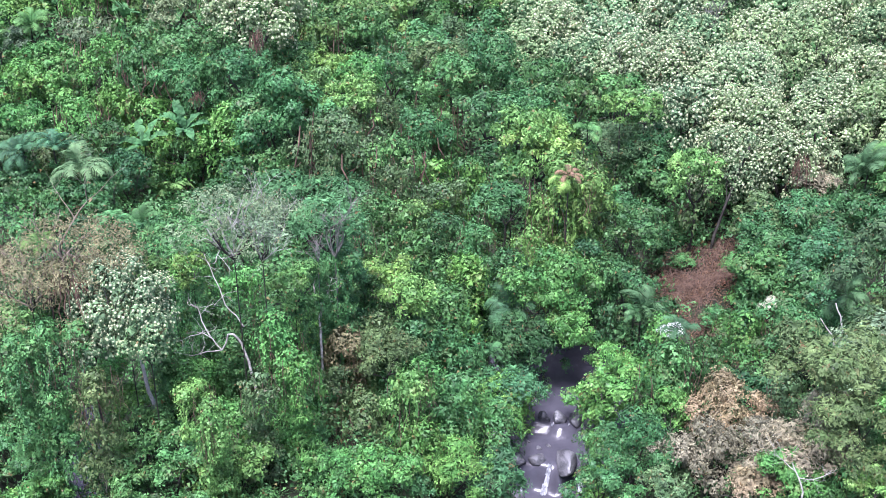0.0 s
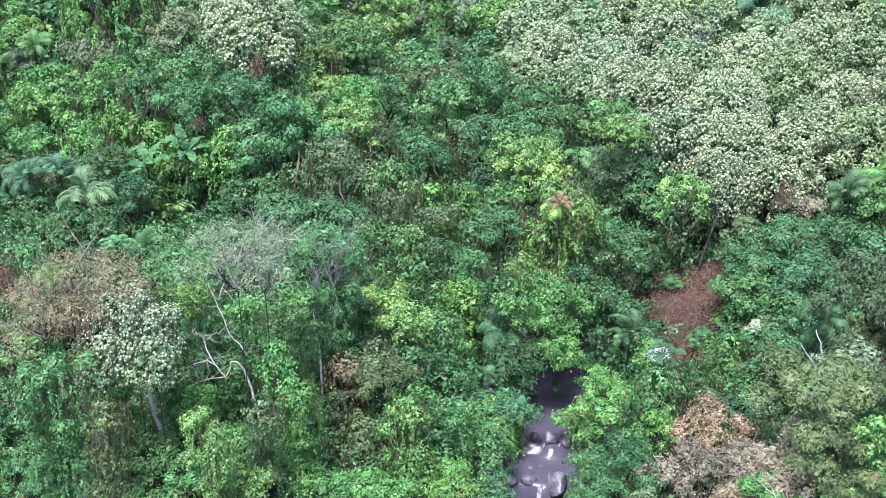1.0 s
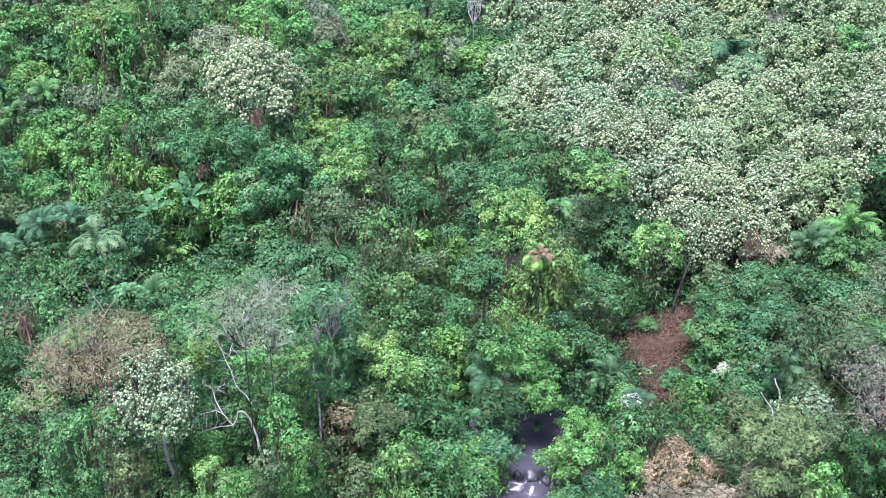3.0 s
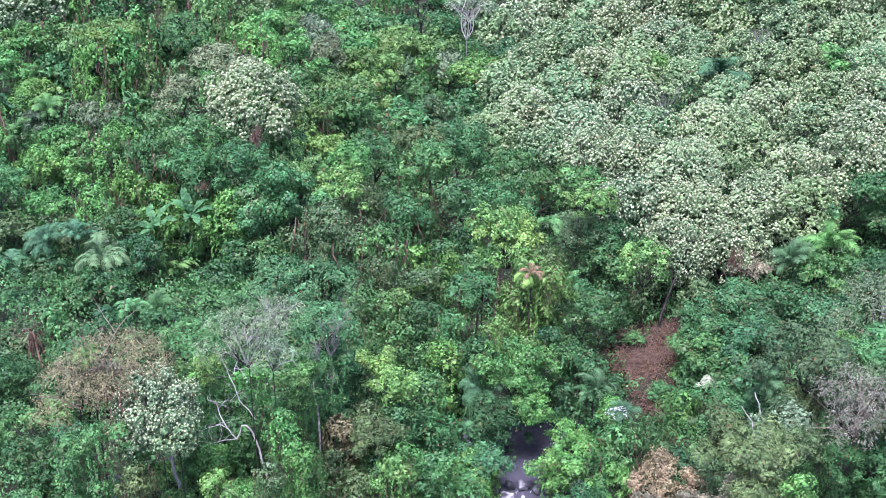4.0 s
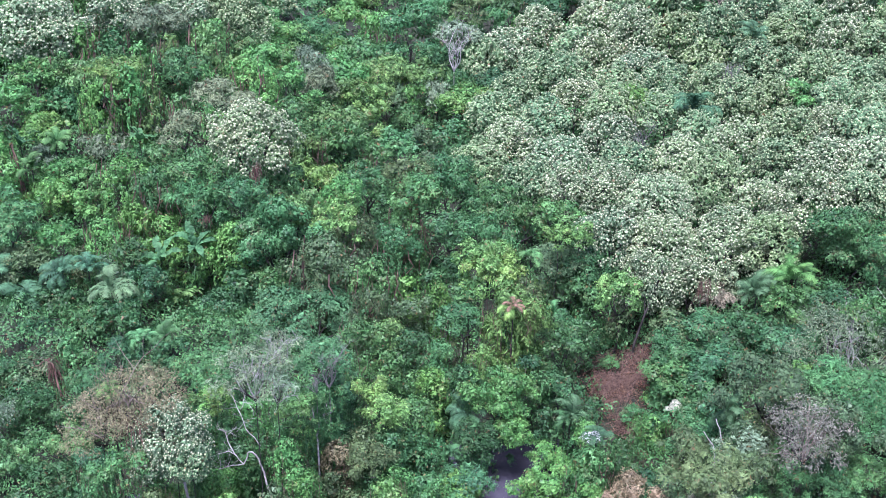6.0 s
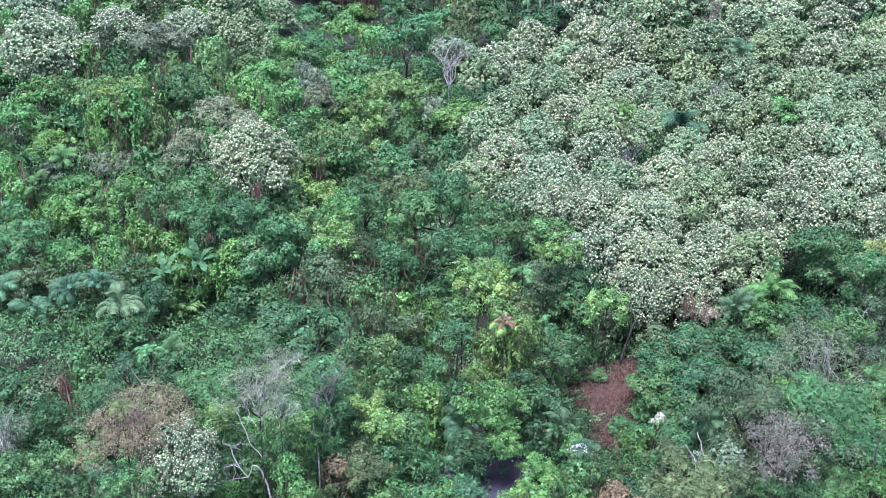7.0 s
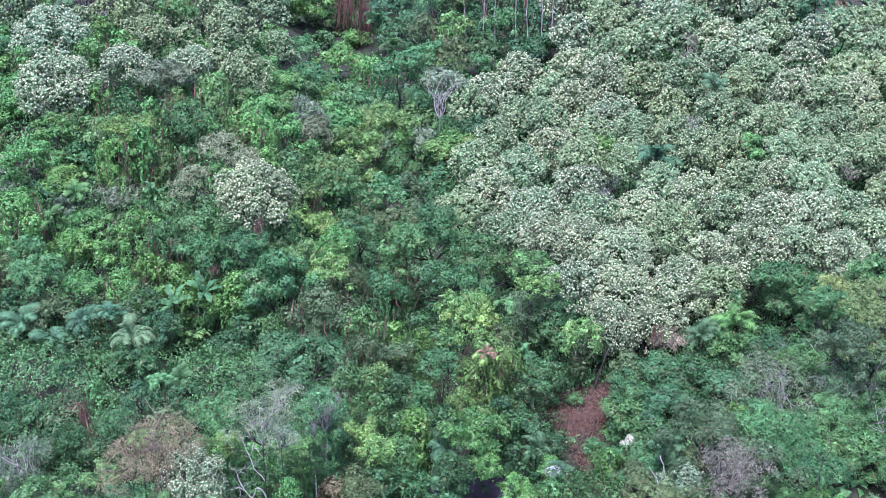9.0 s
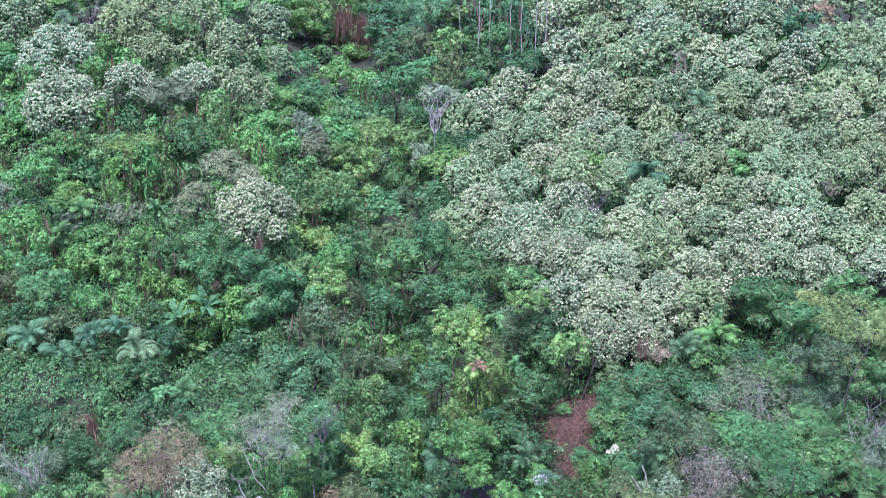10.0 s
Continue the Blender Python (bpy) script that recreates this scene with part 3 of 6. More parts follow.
# ---- undergrowth over the whole floor ----
rng = np.random.default_rng(3)
n = 50000
uy = 38 + 137 * rng.uniform(0, 1, n)
ux = rng.uniform(-1, 1, n) * (0.42 * uy + 14)
d, _ = bed_of(ux, uy)
e, _ = bed_of(ux, uy, SIDE_BED)
ok = ((d > 3.8) | (uy > 67)) & ((e > 2.0) | (uy > 58)) & (np.hypot(ux - 19.5, uy - 74.5) > 4.0 + 1.3 * np.sin(3 * np.arctan2(uy - 74.5, ux - 19.5) + 0.8) + 0.8 * np.sin(7 * np.arctan2(uy - 74.5, ux - 19.5))) & (np.hypot(ux - 18.8, uy - 67) > 2.6)
ux, uy = ux[ok], uy[ok]


def heaps(x, y):
    """The top of the creepers that lie in heaps over the ground."""
    return land(x, y) + 0.3 + step(bed_of(x, y)[0], 4, 9) * (1.1 + 0.9 * np.sin(1.3 * x + 1.1 * np.sin(0.6 * y)) * np.sin(1.1 * y + 0.9 * np.sin(0.7 * x)) + 0.5 * np.sin(2.9 * x + 0.8 * y) * np.sin(2.3 * y - 0.6 * x))


uz = heaps(ux, uy)
lie = unit(np.stack([(uz - heaps(ux + 0.3, uy)) / 0.3, (uz - heaps(ux, uy + 0.3)) / 0.3, np.ones(len(ux))], 1))
uz = uz - rng.uniform(0, 1, len(ux)) ** 2 * 0.7
size = np.repeat(np.clip(0.0029 * (uy + 24), 0.22, 0.6), 8)
off = rng.normal(0, 1, (len(size), 3)) * np.array((1.5, 1.5, 0.5))
uv, uf = leaves(rng, np.repeat(np.stack([ux, uy, uz], 1), 8, 0) + size[:, None] * off, np.repeat(lie, 8, 0) + 0.12 * off, size, 0.75 * size, 0.45, 0.28)
n = 16000
fx, fy = rng.normal(0, 13, n), rng.uniform(58, 135, n)
ok = (bed_of(fx, fy)[0] > 3.6) & (np.hypot(fx - 19.5, fy - 73) > 5.5) & (np.hypot(fx - 18.8, fy - 67) > 3.5)
fx, fy = fx[ok], fy[ok]
ferns = leaves(rng, np.stack([fx, fy, land(fx, fy) + rng.uniform(0, 1, len(fx)) ** 1.5 * 1.6], 1), np.tile((0, 0, 1.0), (len(fx), 1)), 0.42, 0.2, 0.5, 0.6)
n = 42000
bx, by = rng.uniform(-45, 45, n), rng.uniform(-50, 42, n)
ok = bed_of(bx, by)[0] > 3.6
bx, by = bx[ok], by[ok]
hump = 1.2 + 1.1 * np.sin(0.9 * bx + 0.6 * np.sin(0.5 * by)) * np.sin(0.8 * by + 0.4 * bx)
near = leaves(rng, np.stack([bx, by, land(bx, by) + hump * rng.uniform(0.2, 1, len(bx))], 1), np.tile((0, 0, 1.0), (len(bx), 1)), 0.62, 0.45, 0.3, 0.5)
n = 26000
wx, wy = rng.uniform(-110, 110, n), rng.uniform(-80, 290, n)
ok = (np.abs(wx) > 0.42 * np.maximum(wy, 0) + 13) | (wy < 40) | (wy > 165)
wx, wy = wx[ok & (bed_of(wx, wy)[0] > 3.6)], wy[ok & (bed_of(wx, wy)[0] > 3.6)]
wide = leaves(rng, np.stack([wx, wy, land(wx, wy) + rng.uniform(0, 1.2, len(wx))], 1), np.tile((0, 0, 1.0), (len(wx), 1)), 1.3, 1.0, 0.3, 0.5)
under = mesh_object("undergrowth", mesh_from("undergrowth", *joined([(uv, uf), ferns, near, wide])), LEAF, None, None, HUES["green"])
tagged(under, "low leafy undergrowth of ferns and creepers on soil", "undergrowth", kind="stuff")
blots = ((20.2, 75.8, 2.5, 2.0, 5200), (17.9, 73.2, 1.5, 1.4, 2400), (22.3, 72.4, 1.3, 1.6, 1500), (18.8, 66.8, 1.1, 2.8, 2200), (24.5, 68.5, 1.6, 1.8, 1700))
lx = np.concatenate([rng.normal(cx, rx, k) for cx, cy, rx, ry, k in blots])
ly = np.concatenate([rng.normal(cy, ry, k) for cx, cy, rx, ry, k in blots])
lv, lf = leaves(rng, np.stack([lx, ly, land(lx, ly) + rng.uniform(0.02, 0.5, len(lx))], 1), np.tile((0, 0, 1.0), (len(lx), 1)), 0.19, 0.10, 0.0, 0.7)
litter = mesh_object("leaf_litter", mesh_from("leaf_litter", lv, lf), DRY, None, None, (0.112, 0.064, 0.038))
tagged(litter, "reddish-brown dry leaf litter on the bare slope", "leaf litter", kind="stuff")

# ---- stream ----

def water_material():
    m, nt, p = base_material("stream_water")
    a = noise_of(nt, 1.7, 4.0)
    nt.links.new(mixed(nt, (0.032, 0.031, 0.040), (0.065, 0.062, 0.075), a), p.inputs["Base Color"])
    bp = nt.nodes.new("ShaderNodeBump")
    bp.inputs["Strength"].default_value, bp.inputs["Distance"].default_value = 0.35, 0.05
    nt.links.new(noise_of(nt, 4.0, 3.0), bp.inputs["Height"])
    nt.links.new(bp.outputs[0], p.inputs["Normal"])
    p.inputs["Roughness"].default_value, p.inputs["IOR"].default_value = 0.16, 1.33
    return m


WATER = water_material()
FOAM = plain_material("white_water", (0.10, 0.105, 0.12), (0.46, 0.47, 0.50), 4.0, 0.35, 0.8)


def level(y):
    """Height of the water along the stream: calm pools and two drops."""
    y = np.asarray(y, float)
    return -3.6 + 0.02 * np.maximum(y - 64, 0) - 0.6 * (1 - step(y, 56.6, 57.3)) - 1.5 * (1 - step(y, 53.2, 54.0)) + 0.04 * (np.minimum(y, 53) - 53)


def bed_x(y):
    ys, xs = [q[1] for q in BED][::-1], [q[0] for q in BED][::-1]
    return np.interp(y, ys, xs)


wy = np.concatenate([np.arange(0, 50, 2.0), np.arange(50, 62, 0.2), np.arange(62, 67, 1.0)])
wv = np.stack([bed_x(wy)[:, None] + np.linspace(-4.6, 4.6, 17)[None], np.repeat(wy[:, None], 17, 1), level(wy[:, None] + 0.35 * np.sin(1.9 * np.linspace(-4.6, 4.6, 17) + 0.8)[None] + 0.2 * np.sin(4.3 * np.linspace(-4.6, 4.6, 17))[None])], -1).reshape(-1, 3)
wi = (np.arange(len(wy) - 1)[:, None] * 17 + np.arange(16)[None]).reshape(-1)
water = mesh_object("water", mesh_from("water", wv, np.stack([wi, wi + 1, wi + 18, wi + 17], 1), True), WATER)
tagged(water, "dark stream water stepping down between wet boulders", "stream", kind="structure")
sy = np.arange(20, 61, 1.0)
sx = np.interp(sy, [q[1] for q in SIDE_BED][::-1], [q[0] for q in SIDE_BED][::-1])
sv = np.stack([sx[:, None] + np.linspace(-2.4, 2.4, 9)[None], np.repeat(sy[:, None], 9, 1), np.repeat((land(sx, sy) + 0.45)[:, None], 9, 1)], -1).reshape(-1, 3)
si = (np.arange(len(sy) - 1)[:, None] * 9 + np.arange(8)[None]).reshape(-1)
creek = mesh_object("side_water", mesh_from("side_water", sv, np.stack([si, si + 1, si + 10, si + 9], 1), True), WATER)
tagged(creek, "dark side creek half hidden under leaning trees", "stream", kind="structure")


def rock_mesh(seed):
    bm = bmesh.new()
    bmesh.ops.create_icosphere(bm, subdivisions=3, radius=1)
    for v in bm.verts:
        p = v.co + Vector((seed * 3.1, 0, 0))
        k = 0.75 + 0.45 * noise.noise(p * 0.9) + 0.12 * noise.noise(p * 2.7)
        c = v.co * k
        for q in range(7):
            w = Vector((math.sin(seed + 2 * q), math.cos(seed * 2 + q * 1.7), 0.5 * math.sin(q + seed))).normalized()
            over = c.dot(w) - 0.45
            if over > 0:
                c = c - w * over * 0.9
        v.co = c
    me = bpy.data.meshes.new("boulder")
    bm.to_mesh(me)
    bm.free()
    me.polygons.foreach_set("use_smooth", [True] * len(me.polygons))
    return me


ROCKS = [rock_mesh(i + 1) for i in range(5)]


def boulder(x, y, r, high=0.7, lift=0.0):
    ob = mesh_object("boulder", dice.choice(ROCKS), ROCK, None, Matrix.Translation((x, y, float(level(y)) + lift)) @ Matrix.Rotation(dice.uniform(0, 6.3), 4, "Z") @ Matrix.Diagonal((r, r * dice.uniform(0.75, 1.1), r * high, 1)))
    return tagged(ob, "wet grey boulder in the stream bed", "boulder", "stream boulders")


def fall(x, y, top, drop, width, lean=0.0):
    """A tongue of white water over a ledge, ribbed, ragged at its edges and wider at its foot."""
    r = random.Random(int(x * 100))
    v, f, across = [], [], 9
    for i in range(15):
        s = i / 14
        wide = width * (0.55 + 0.75 * s) * r.uniform(0.8, 1.15)
        for k in range(across):
            u = k / (across - 1) - 0.5
            rib = 0.05 * math.sin(k * 2.4 + i * 0.7) + r.uniform(-0.02, 0.02)
            v.append((x + u * wide + lean * s + 0.05 * math.sin(5 * s + x), y + 0.1 - (0.15 * s + 0.45 * s * s) * drop - rib - 0.12 * (1 - 4 * u * u), top + 0.05 - drop * s ** 1.5 + rib * 0.6))
    for i in range(14):
        for k in range(across - 1):
            if k in (0, across - 2) and r.random() < 0.3:
                continue
            a = i * across + k
            f.append((a, a + 1, a + across + 1, a + across))
    ob = mesh_object("waterfall", mesh_from("waterfall", v, f, True), FOAM)
    return tagged(ob, "narrow white tongue of falling stream water", "waterfall", "small waterfalls")


dice = random.Random(11)
for bx, by, br in ((8.2, 57.5, 0.8), (7.2, 57.6, 0.75), (6.2, 57.7, 0.6), (9.1, 57.4, 0.8), (5.2, 57.4, 0.65), (4.4, 57.6, 0.7), (9.4, 60.6, 0.8), (4.2, 59.0, 0.7), (9.6, 56.0, 0.5)):
    boulder(bx, by, br, 0.85, 0.12)
for bx, by, br, bl in ((7.3, 54.0, 1.1, 0.1), (5.6, 54.5, 0.8, -0.1), (4.4, 54.2, 0.8, 0.1), (8.9, 54.2, 0.8, 0.0), (9.6, 54.8, 0.8, 0.1), (7.2, 52.3, 0.8, 0.1), (5.0, 51.6, 0.9, 0.1), (8.5, 51.6, 0.8, 0.0), (4.1, 52.6, 0.9, 0.2), (7.9, 50.2, 0.7, 0.1), (5.9, 49.6, 0.8, 0.1), (5.8, 55.6, 0.28, -0.08), (6.4, 55.8, 0.2, -0.06), (5.2, 56.2, 0.22, -0.06)):
    boulder(bx, by, 1.1 * br, 0.58, bl + 0.08)
fall(6.7, 57.3, -3.6, 0.6, 0.2)
fall(7.7, 57.2, -3.6, 0.6, 0.16)
fall(8.65, 57.2, -3.6, 0.65, 0.2)
fall(6.35, 54.0, -4.2, 1.7, 0.36, -0.35)
fall(8.2, 53.9, -4.2, 1.4, 0.28, -0.1)
fall(4.6, 53.6, -4.2, 1.3, 0.14)


# ---- plants ----
# Left slope past y 88: leaf greens lightened to carry the haze too.
white_tree(-52.2, 146.9, 14.6, 5.1, "cream")
white_tree(-46.7, 130.0, 12.6, 5.2, "cream")
white_tree(-39.7, 139.0, 12.8, 3.5, "cream")
white_tree(-31.1, 143.5, 11.2, 3.4, "cream")
white_tree(-24.0, 146.5, 9.0, 3.8, "pale")
white_tree(-38.9, 152.0, 13.0, 3.9, "pale")
white_tree(-28.1, 164.7, 10.3, 4.2, "pale")
white_tree(-21.6, 170.3, 5.8, 3.0, "pale")
white_tree(-35.2, 173.9, 12.1, 4.7, "pale")
white_tree(-62.5, 164.2, 14.9, 4.8, "pale")
white_tree(-46.2, 164.4, 14.4, 4.2, "pale")
feather_tree(-37.2, 162.9, 12.7, 3.7, "green")
palm(-53.1, 161.1, 16.3, 3.4, "dusk")
bare_tree(-49.9, 161.0, 16.3, 3.9, "grey")
broad_tree(-34.0, 115.5, 11.2, 3.1, "lime")
feather_tree(-29.9, 128.1, 7.7, 3.8, "green")
feather_tree(-25.5, 107.5, 8.0, 2.4, "grey")
vine_tower(-35.9, 114.0, 9.4, 3.1, "bright")
vine_tower(-30.6, 114.7, 8.7, 2.8, "frond")
vine_tower(-32.7, 113.5, 10.8, 2.6, "bright")
white_tree(-16.6, 98.6, 10.9, 4.2, "cream")
feather_tree(-3.7, 145.3, 1.5, 3.9, "frond")
broad_tree(-5.7, 134.3, 0.3, 3.7, "lime")
broad_tree(-8.8, 118.9, 1.3, 3.4, "green")
bare_tree(5.7, 138.0, 7.9, 2.7, "white")
broad_tree(-0.4, 162.7, 2.5, 4.6, "green")
broad_tree(3.5, 166.5, 4.8, 3.9, "green")
vine_tower(8.4, 179.9, 5.9, 4.1, "lime")
feather_tree(5.0, 201.4, 5.4, 5.4, "teal")
broad_tree(18.5, 183.1, 5.2, 3.6, "green")
feather_tree(13.4, 166.9, 2.6, 3.7, "green")
feather_tree(9.4, 166.3, 5.9, 3.3, "olive")
palm(-4.6, 197.2, 1.4, 3.8, "dark")
palm(-1.5, 175.9, 3.7, 2.7, "dark")
broad_tree(-15.9, 213.9, -2.5, 5.4, "green")
broad_tree(-20.4, 205.8, 2.4, 5.1, "bright")
white_tree(-25.2, 188.9, 7.3, 4.5, "pale")
broad_tree(-10.9, 175.4, -0.4, 4.5, "bright")
feather_tree(-14.9, 160.9, 2.7, 4.2, "green")
broad_tree(-18.9, 175.1, 2.9, 3.4, "green")
vine_tower(23.0, 196.2, 5.8, 4.8, "teal")
vine_tower(25.1, 186.3, 5.9, 3.8, "dark")
vine_tower(17.6, 202.8, 5.6, 4.5, "teal")
feather_tree(-0.7, 207.9, 4.2, 4.6, "teal")
vine_tower(-10.8, 222.5, 0.1, 4.9, "bright")
vine_tower(-46.8, 105.2, 4.8, 4.3, "bright")
broad_tree(-40.7, 120.0, 5.2, 3.7, "green")
broad_tree(-48.5, 117.1, 6.5, 3.7, "bright")
broad_tree(-45.6, 121.5, 8.7, 3.5, "bright")
broad_tree(-55.3, 132.5, 6.9, 3.7, "bright")
banana(-29.9, 105.1, 7.7, 1.8, "dark")
palm(-40.5, 109.9, 5.5, 2.1, "green")
palm(-41.1, 102.6, 5.3, 2.1, "green")
banana(-43.4, 106.5, 6.5, 1.9, "dark")
feather_tree(-39.5, 89.0, 5.3, 3.0, "green")
vine_tower(-30.8, 91.2, 2.9, 2.5, "bright")
broad_tree(-39.2, 101.3, 1.6, 2.9, "bright")
broad_tree(-35.8, 90.7, 2.5, 2.2, "bright")
broad_tree(-33.6, 98.2, 2.9, 2.3, "bright")
palm(-39.8, 83.9, 2.1, 2.9, "dusk")
palm(-36.1, 80.6, 1.0, 3.1, "dusk")
palm(-27.4, 79.1, 3.5, 2.5, "olive")
palm(-23.5, 88.0, -2.8, 2.4, "frond")
palm(-21.6, 74.4, 1.2, 2.1, "dark")
banana(-21.9, 90.2, 2.3, 2.0, "dark")
banana(-25.0, 89.4, 1.3, 2.0, "dark")
palm(-23.2, 71.8, 2.8, 1.7, "green")
palm(-41.5, 82.4, 0.2, 2.5, "grey")
palm(-30.3, 82.5, 4.0, 1.9, "dusk")
thicket(-33.4, 75.3, 1.2, 2.1, "dark")
broad_tree(-26.0, 77.1, 1.3, 2.6, "green")
broad_tree(-18.6, 88.0, -4.5, 3.4, "teal")
feather_tree(-10.3, 80.5, -0.0, 4.8, "teal")
broad_tree(-13.6, 90.1, 3.8, 4.2, "green")
broad_tree(-7.7, 90.0, 4.6, 2.6, "lime")
vine_tower(-8.3, 84.3, 3.1, 3.8, "olive")
vine_tower(-2.2, 93.5, 0.4, 3.3, "green")
broad_tree(-5.1, 105.7, 1.9, 3.3, "green")
broad_tree(-11.9, 112.3, -0.6, 3.3, "lime")
broad_tree(-7.5, 98.2, 3.5, 2.7, "bright")
feather_tree(-0.1, 106.5, 2.3, 3.3, "olive")
broad_tree(4.3, 104.5, 2.5, 3.7, "green")
broad_tree(-16.9, 92.2, 6.7, 2.5, "green")
broad_tree(-12.1, 95.4, 4.3, 2.7, "frond")
broad_tree(-21.2, 91.7, 0.3, 2.8, "bright")
vine_tower(-3.6, 82.2, 2.9, 2.8, "green")
vine_tower(-5.9, 91.7, 3.2, 2.6, "olive")
vine_tower(-0.7, 100.0, 0.1, 2.6, "green")
feather_tree(-17.9, 48.8, 12.3, 3.0, "dry")
feather_tree(-20.0, 48.0, 12.0, 2.0, "dry")
feather_tree(-10.2, 49.4, 14.2, 2.2, "grey")
white_tree(-15.3, 47.3, 10.8, 2.2, "cream")
white_tree(-16.7, 46.0, 9.7, 1.2, "cream")
white_tree(-14.0, 46.1, 9.9, 1.3, "pale")
feather_tree(-8.7, 48.6, 13.8, 1.3, "grey")
broad_tree(-2.1, 57.9, 5.1, 1.7, "gold")
feather_tree(-6.4, 56.6, 10.5, 1.9, "teal")
broad_tree(-3.2, 60.7, 5.2, 1.4, "lime")
vine_tower(-18.0, 44.8, 10.2, 1.6, "green")
vine_tower(-11.6, 44.3, 7.7, 1.2, "lime")
vine_tower(-11.5, 56.5, 6.8, 1.4, "bright")
vine_tower(-10.5, 42.9, 7.3, 1.1, "lime")
broad_tree(-13.8, 55.4, 5.3, 1.3, "bright")
vine_tower(-8.0, 48.4, 8.5, 1.5, "bright")
vine_tower(-19.6, 44.5, 10.1, 1.3, "green")
vine_tower(-16.0, 43.6, 8.5, 1.3, "olive")
vine_tower(-7.1, 47.3, 6.9, 1.2, "bright")
vine_tower(-9.0, 46.1, 7.0, 1.1, "olive")
broad_tree(-14.0, 54.7, 8.2, 1.2, "bright")
broad_tree(-7.9, 52.8, 8.9, 1.3, "lime")
bare_tree(-5.9, 55.2, 11.2, 1.7, "grey")
broad_tree(-30.2, 62.3, 1.4, 3.0, "dark")
broad_tree(-36.2, 68.6, 1.1, 3.1, "dark")
feather_tree(-32.8, 59.6, 2.6, 2.9, "grey")
thicket(-32.4, 69.1, 1.4, 2.2, "olive")
broad_tree(-13.2, 52.9, 9.7, 0.9, "lime")
thicket(-40.3, 76.3, -0.1, 2.7, "dark")
broad_tree(14.3, 90.1, 5.5, 2.3, "green")
broad_tree(15.8, 83.9, 6.8, 1.4, "gold")
broad_tree(13.6, 82.6, 7.6, 1.3, "lime")
feather_tree(13.5, 84.7, 3.6, 2.4, "olive")
broad_tree(7.3, 79.0, 5.5, 2.8, "lime")
vine_tower(8.6, 72.8, 4.9, 3.3, "lime")
broad_tree(7.8, 87.1, 4.3, 2.9, "green")
broad_tree(10.1, 94.5, 3.8, 3.3, "green")
white_tree(12.6, 101.1, 4.2, 3.1, "pale")
broad_tree(7.3, 63.8, 2.0, 2.8, "bright")
vine_tower(7.9, 65.3, 3.1, 1.8, "lime")
vine_tower(8.5, 71.8, 3.5, 2.8, "lime")
broad_tree(6.7, 78.3, 6.3, 2.5, "lime")
vine_tower(2.4, 79.6, 2.1, 2.0, "bright")
vine_tower(2.3, 69.4, 3.0, 1.5, "green")
broad_tree(19.0, 78.5, 3.4, 2.0, "lime")
white_tree(24.1, 84.9, 5.0, 3.6, "cream")
white_tree(22.4, 81.3, 3.2, 2.9, "cream")
white_tree(25.9, 80.1, 3.9, 2.7, "cream")
white_tree(30.3, 84.5, 6.0, 3.5, "cream")
white_tree(37.8, 86.0, 9.4, 3.6, "cream")
white_tree(33.7, 83.0, 6.4, 3.1, "pale")
white_tree(16.6, 106.4, 4.7, 3.4, "cream")
white_tree(14.5, 158.5, 0.5, 4.6, "cream")
white_tree(20.4, 96.2, 5.9, 3.3, "cream")
white_tree(25.1, 92.2, 6.5, 3.3, "cream")
white_tree(30.9, 94.7, 7.4, 3.3, "pale")
white_tree(16.5, 97.7, 5.1, 3.0, "cream")
white_tree(19.1, 86.1, 5.5, 2.9, "cream")
white_tree(10.9, 153.7, 0.8, 3.3, "pale")
bare_tree(44.5, 145.1, 14.0, 3.4, "pink")
palm(33.4, 115.6, 7.5, 3.5, "dusk")
palm(45.0, 134.2, 10.9, 2.9, "dusk")
broad_tree(28.0, 122.6, 6.2, 2.2, "lime")
bare_tree(40.2, 124.7, 8.7, 2.9, "grey")
white_tree(46.7, 125.4, 9.4, 2.9, "pale")
bare_tree(24.5, 102.6, 9.2, 2.0, "grey")
broad_tree(46.5, 114.0, 9.6, 2.7, "bright")
broad_tree(68.1, 163.0, 14.4, 3.0, "teal")
feather_tree(73.3, 167.5, 15.1, 2.5, "brown")
bare_tree(45.2, 95.0, 11.6, 1.5, "grey")
bare_tree(53.7, 102.7, 12.2, 1.4, "pink")
broad_tree(33.9, 73.9, 3.9, 2.6, "green")
thicket(37.0, 71.7, 6.1, 2.4, "dark")
palm(34.5, 77.3, 5.6, 2.8, "bright")
palm(30.7, 75.8, 4.8, 2.4, "dusk")
broad_tree(39.0, 79.4, 7.4, 4.4, "dark")
broad_tree(40.3, 70.6, 10.7, 2.8, "green")
feather_tree(45.2, 68.8, 11.4, 4.0, "yellow")
feather_tree(43.0, 75.0, 10.7, 2.1, "yellow")
broad_tree(39.8, 62.5, 12.3, 2.6, "olive")
broad_tree(47.0, 76.5, 10.8, 2.7, "green")
broad_tree(45.3, 63.1, 9.3, 2.6, "green")
thicket(28.2, 73.6, 1.8, 2.7, "dark")
thicket(25.6, 74.5, 2.6, 2.3, "dark")
thicket(30.4, 73.8, 3.0, 2.3, "dark")
feather_tree(27.7, 79.3, 3.0, 1.8, "brown")
thicket(31.5, 68.7, 4.4, 2.2, "dark")
feather_tree(35.3, 65.1, 5.2, 4.2, "grey")
feather_tree(33.3, 57.0, 6.3, 3.1, "green")
feather_tree(38.4, 59.8, 6.4, 3.3, "green")
broad_tree(39.3, 55.4, 5.9, 3.0, "green")
feather_tree(35.3, 53.8, 5.7, 2.7, "green")
feather_tree(30.9, 58.0, 7.5, 2.3, "green")
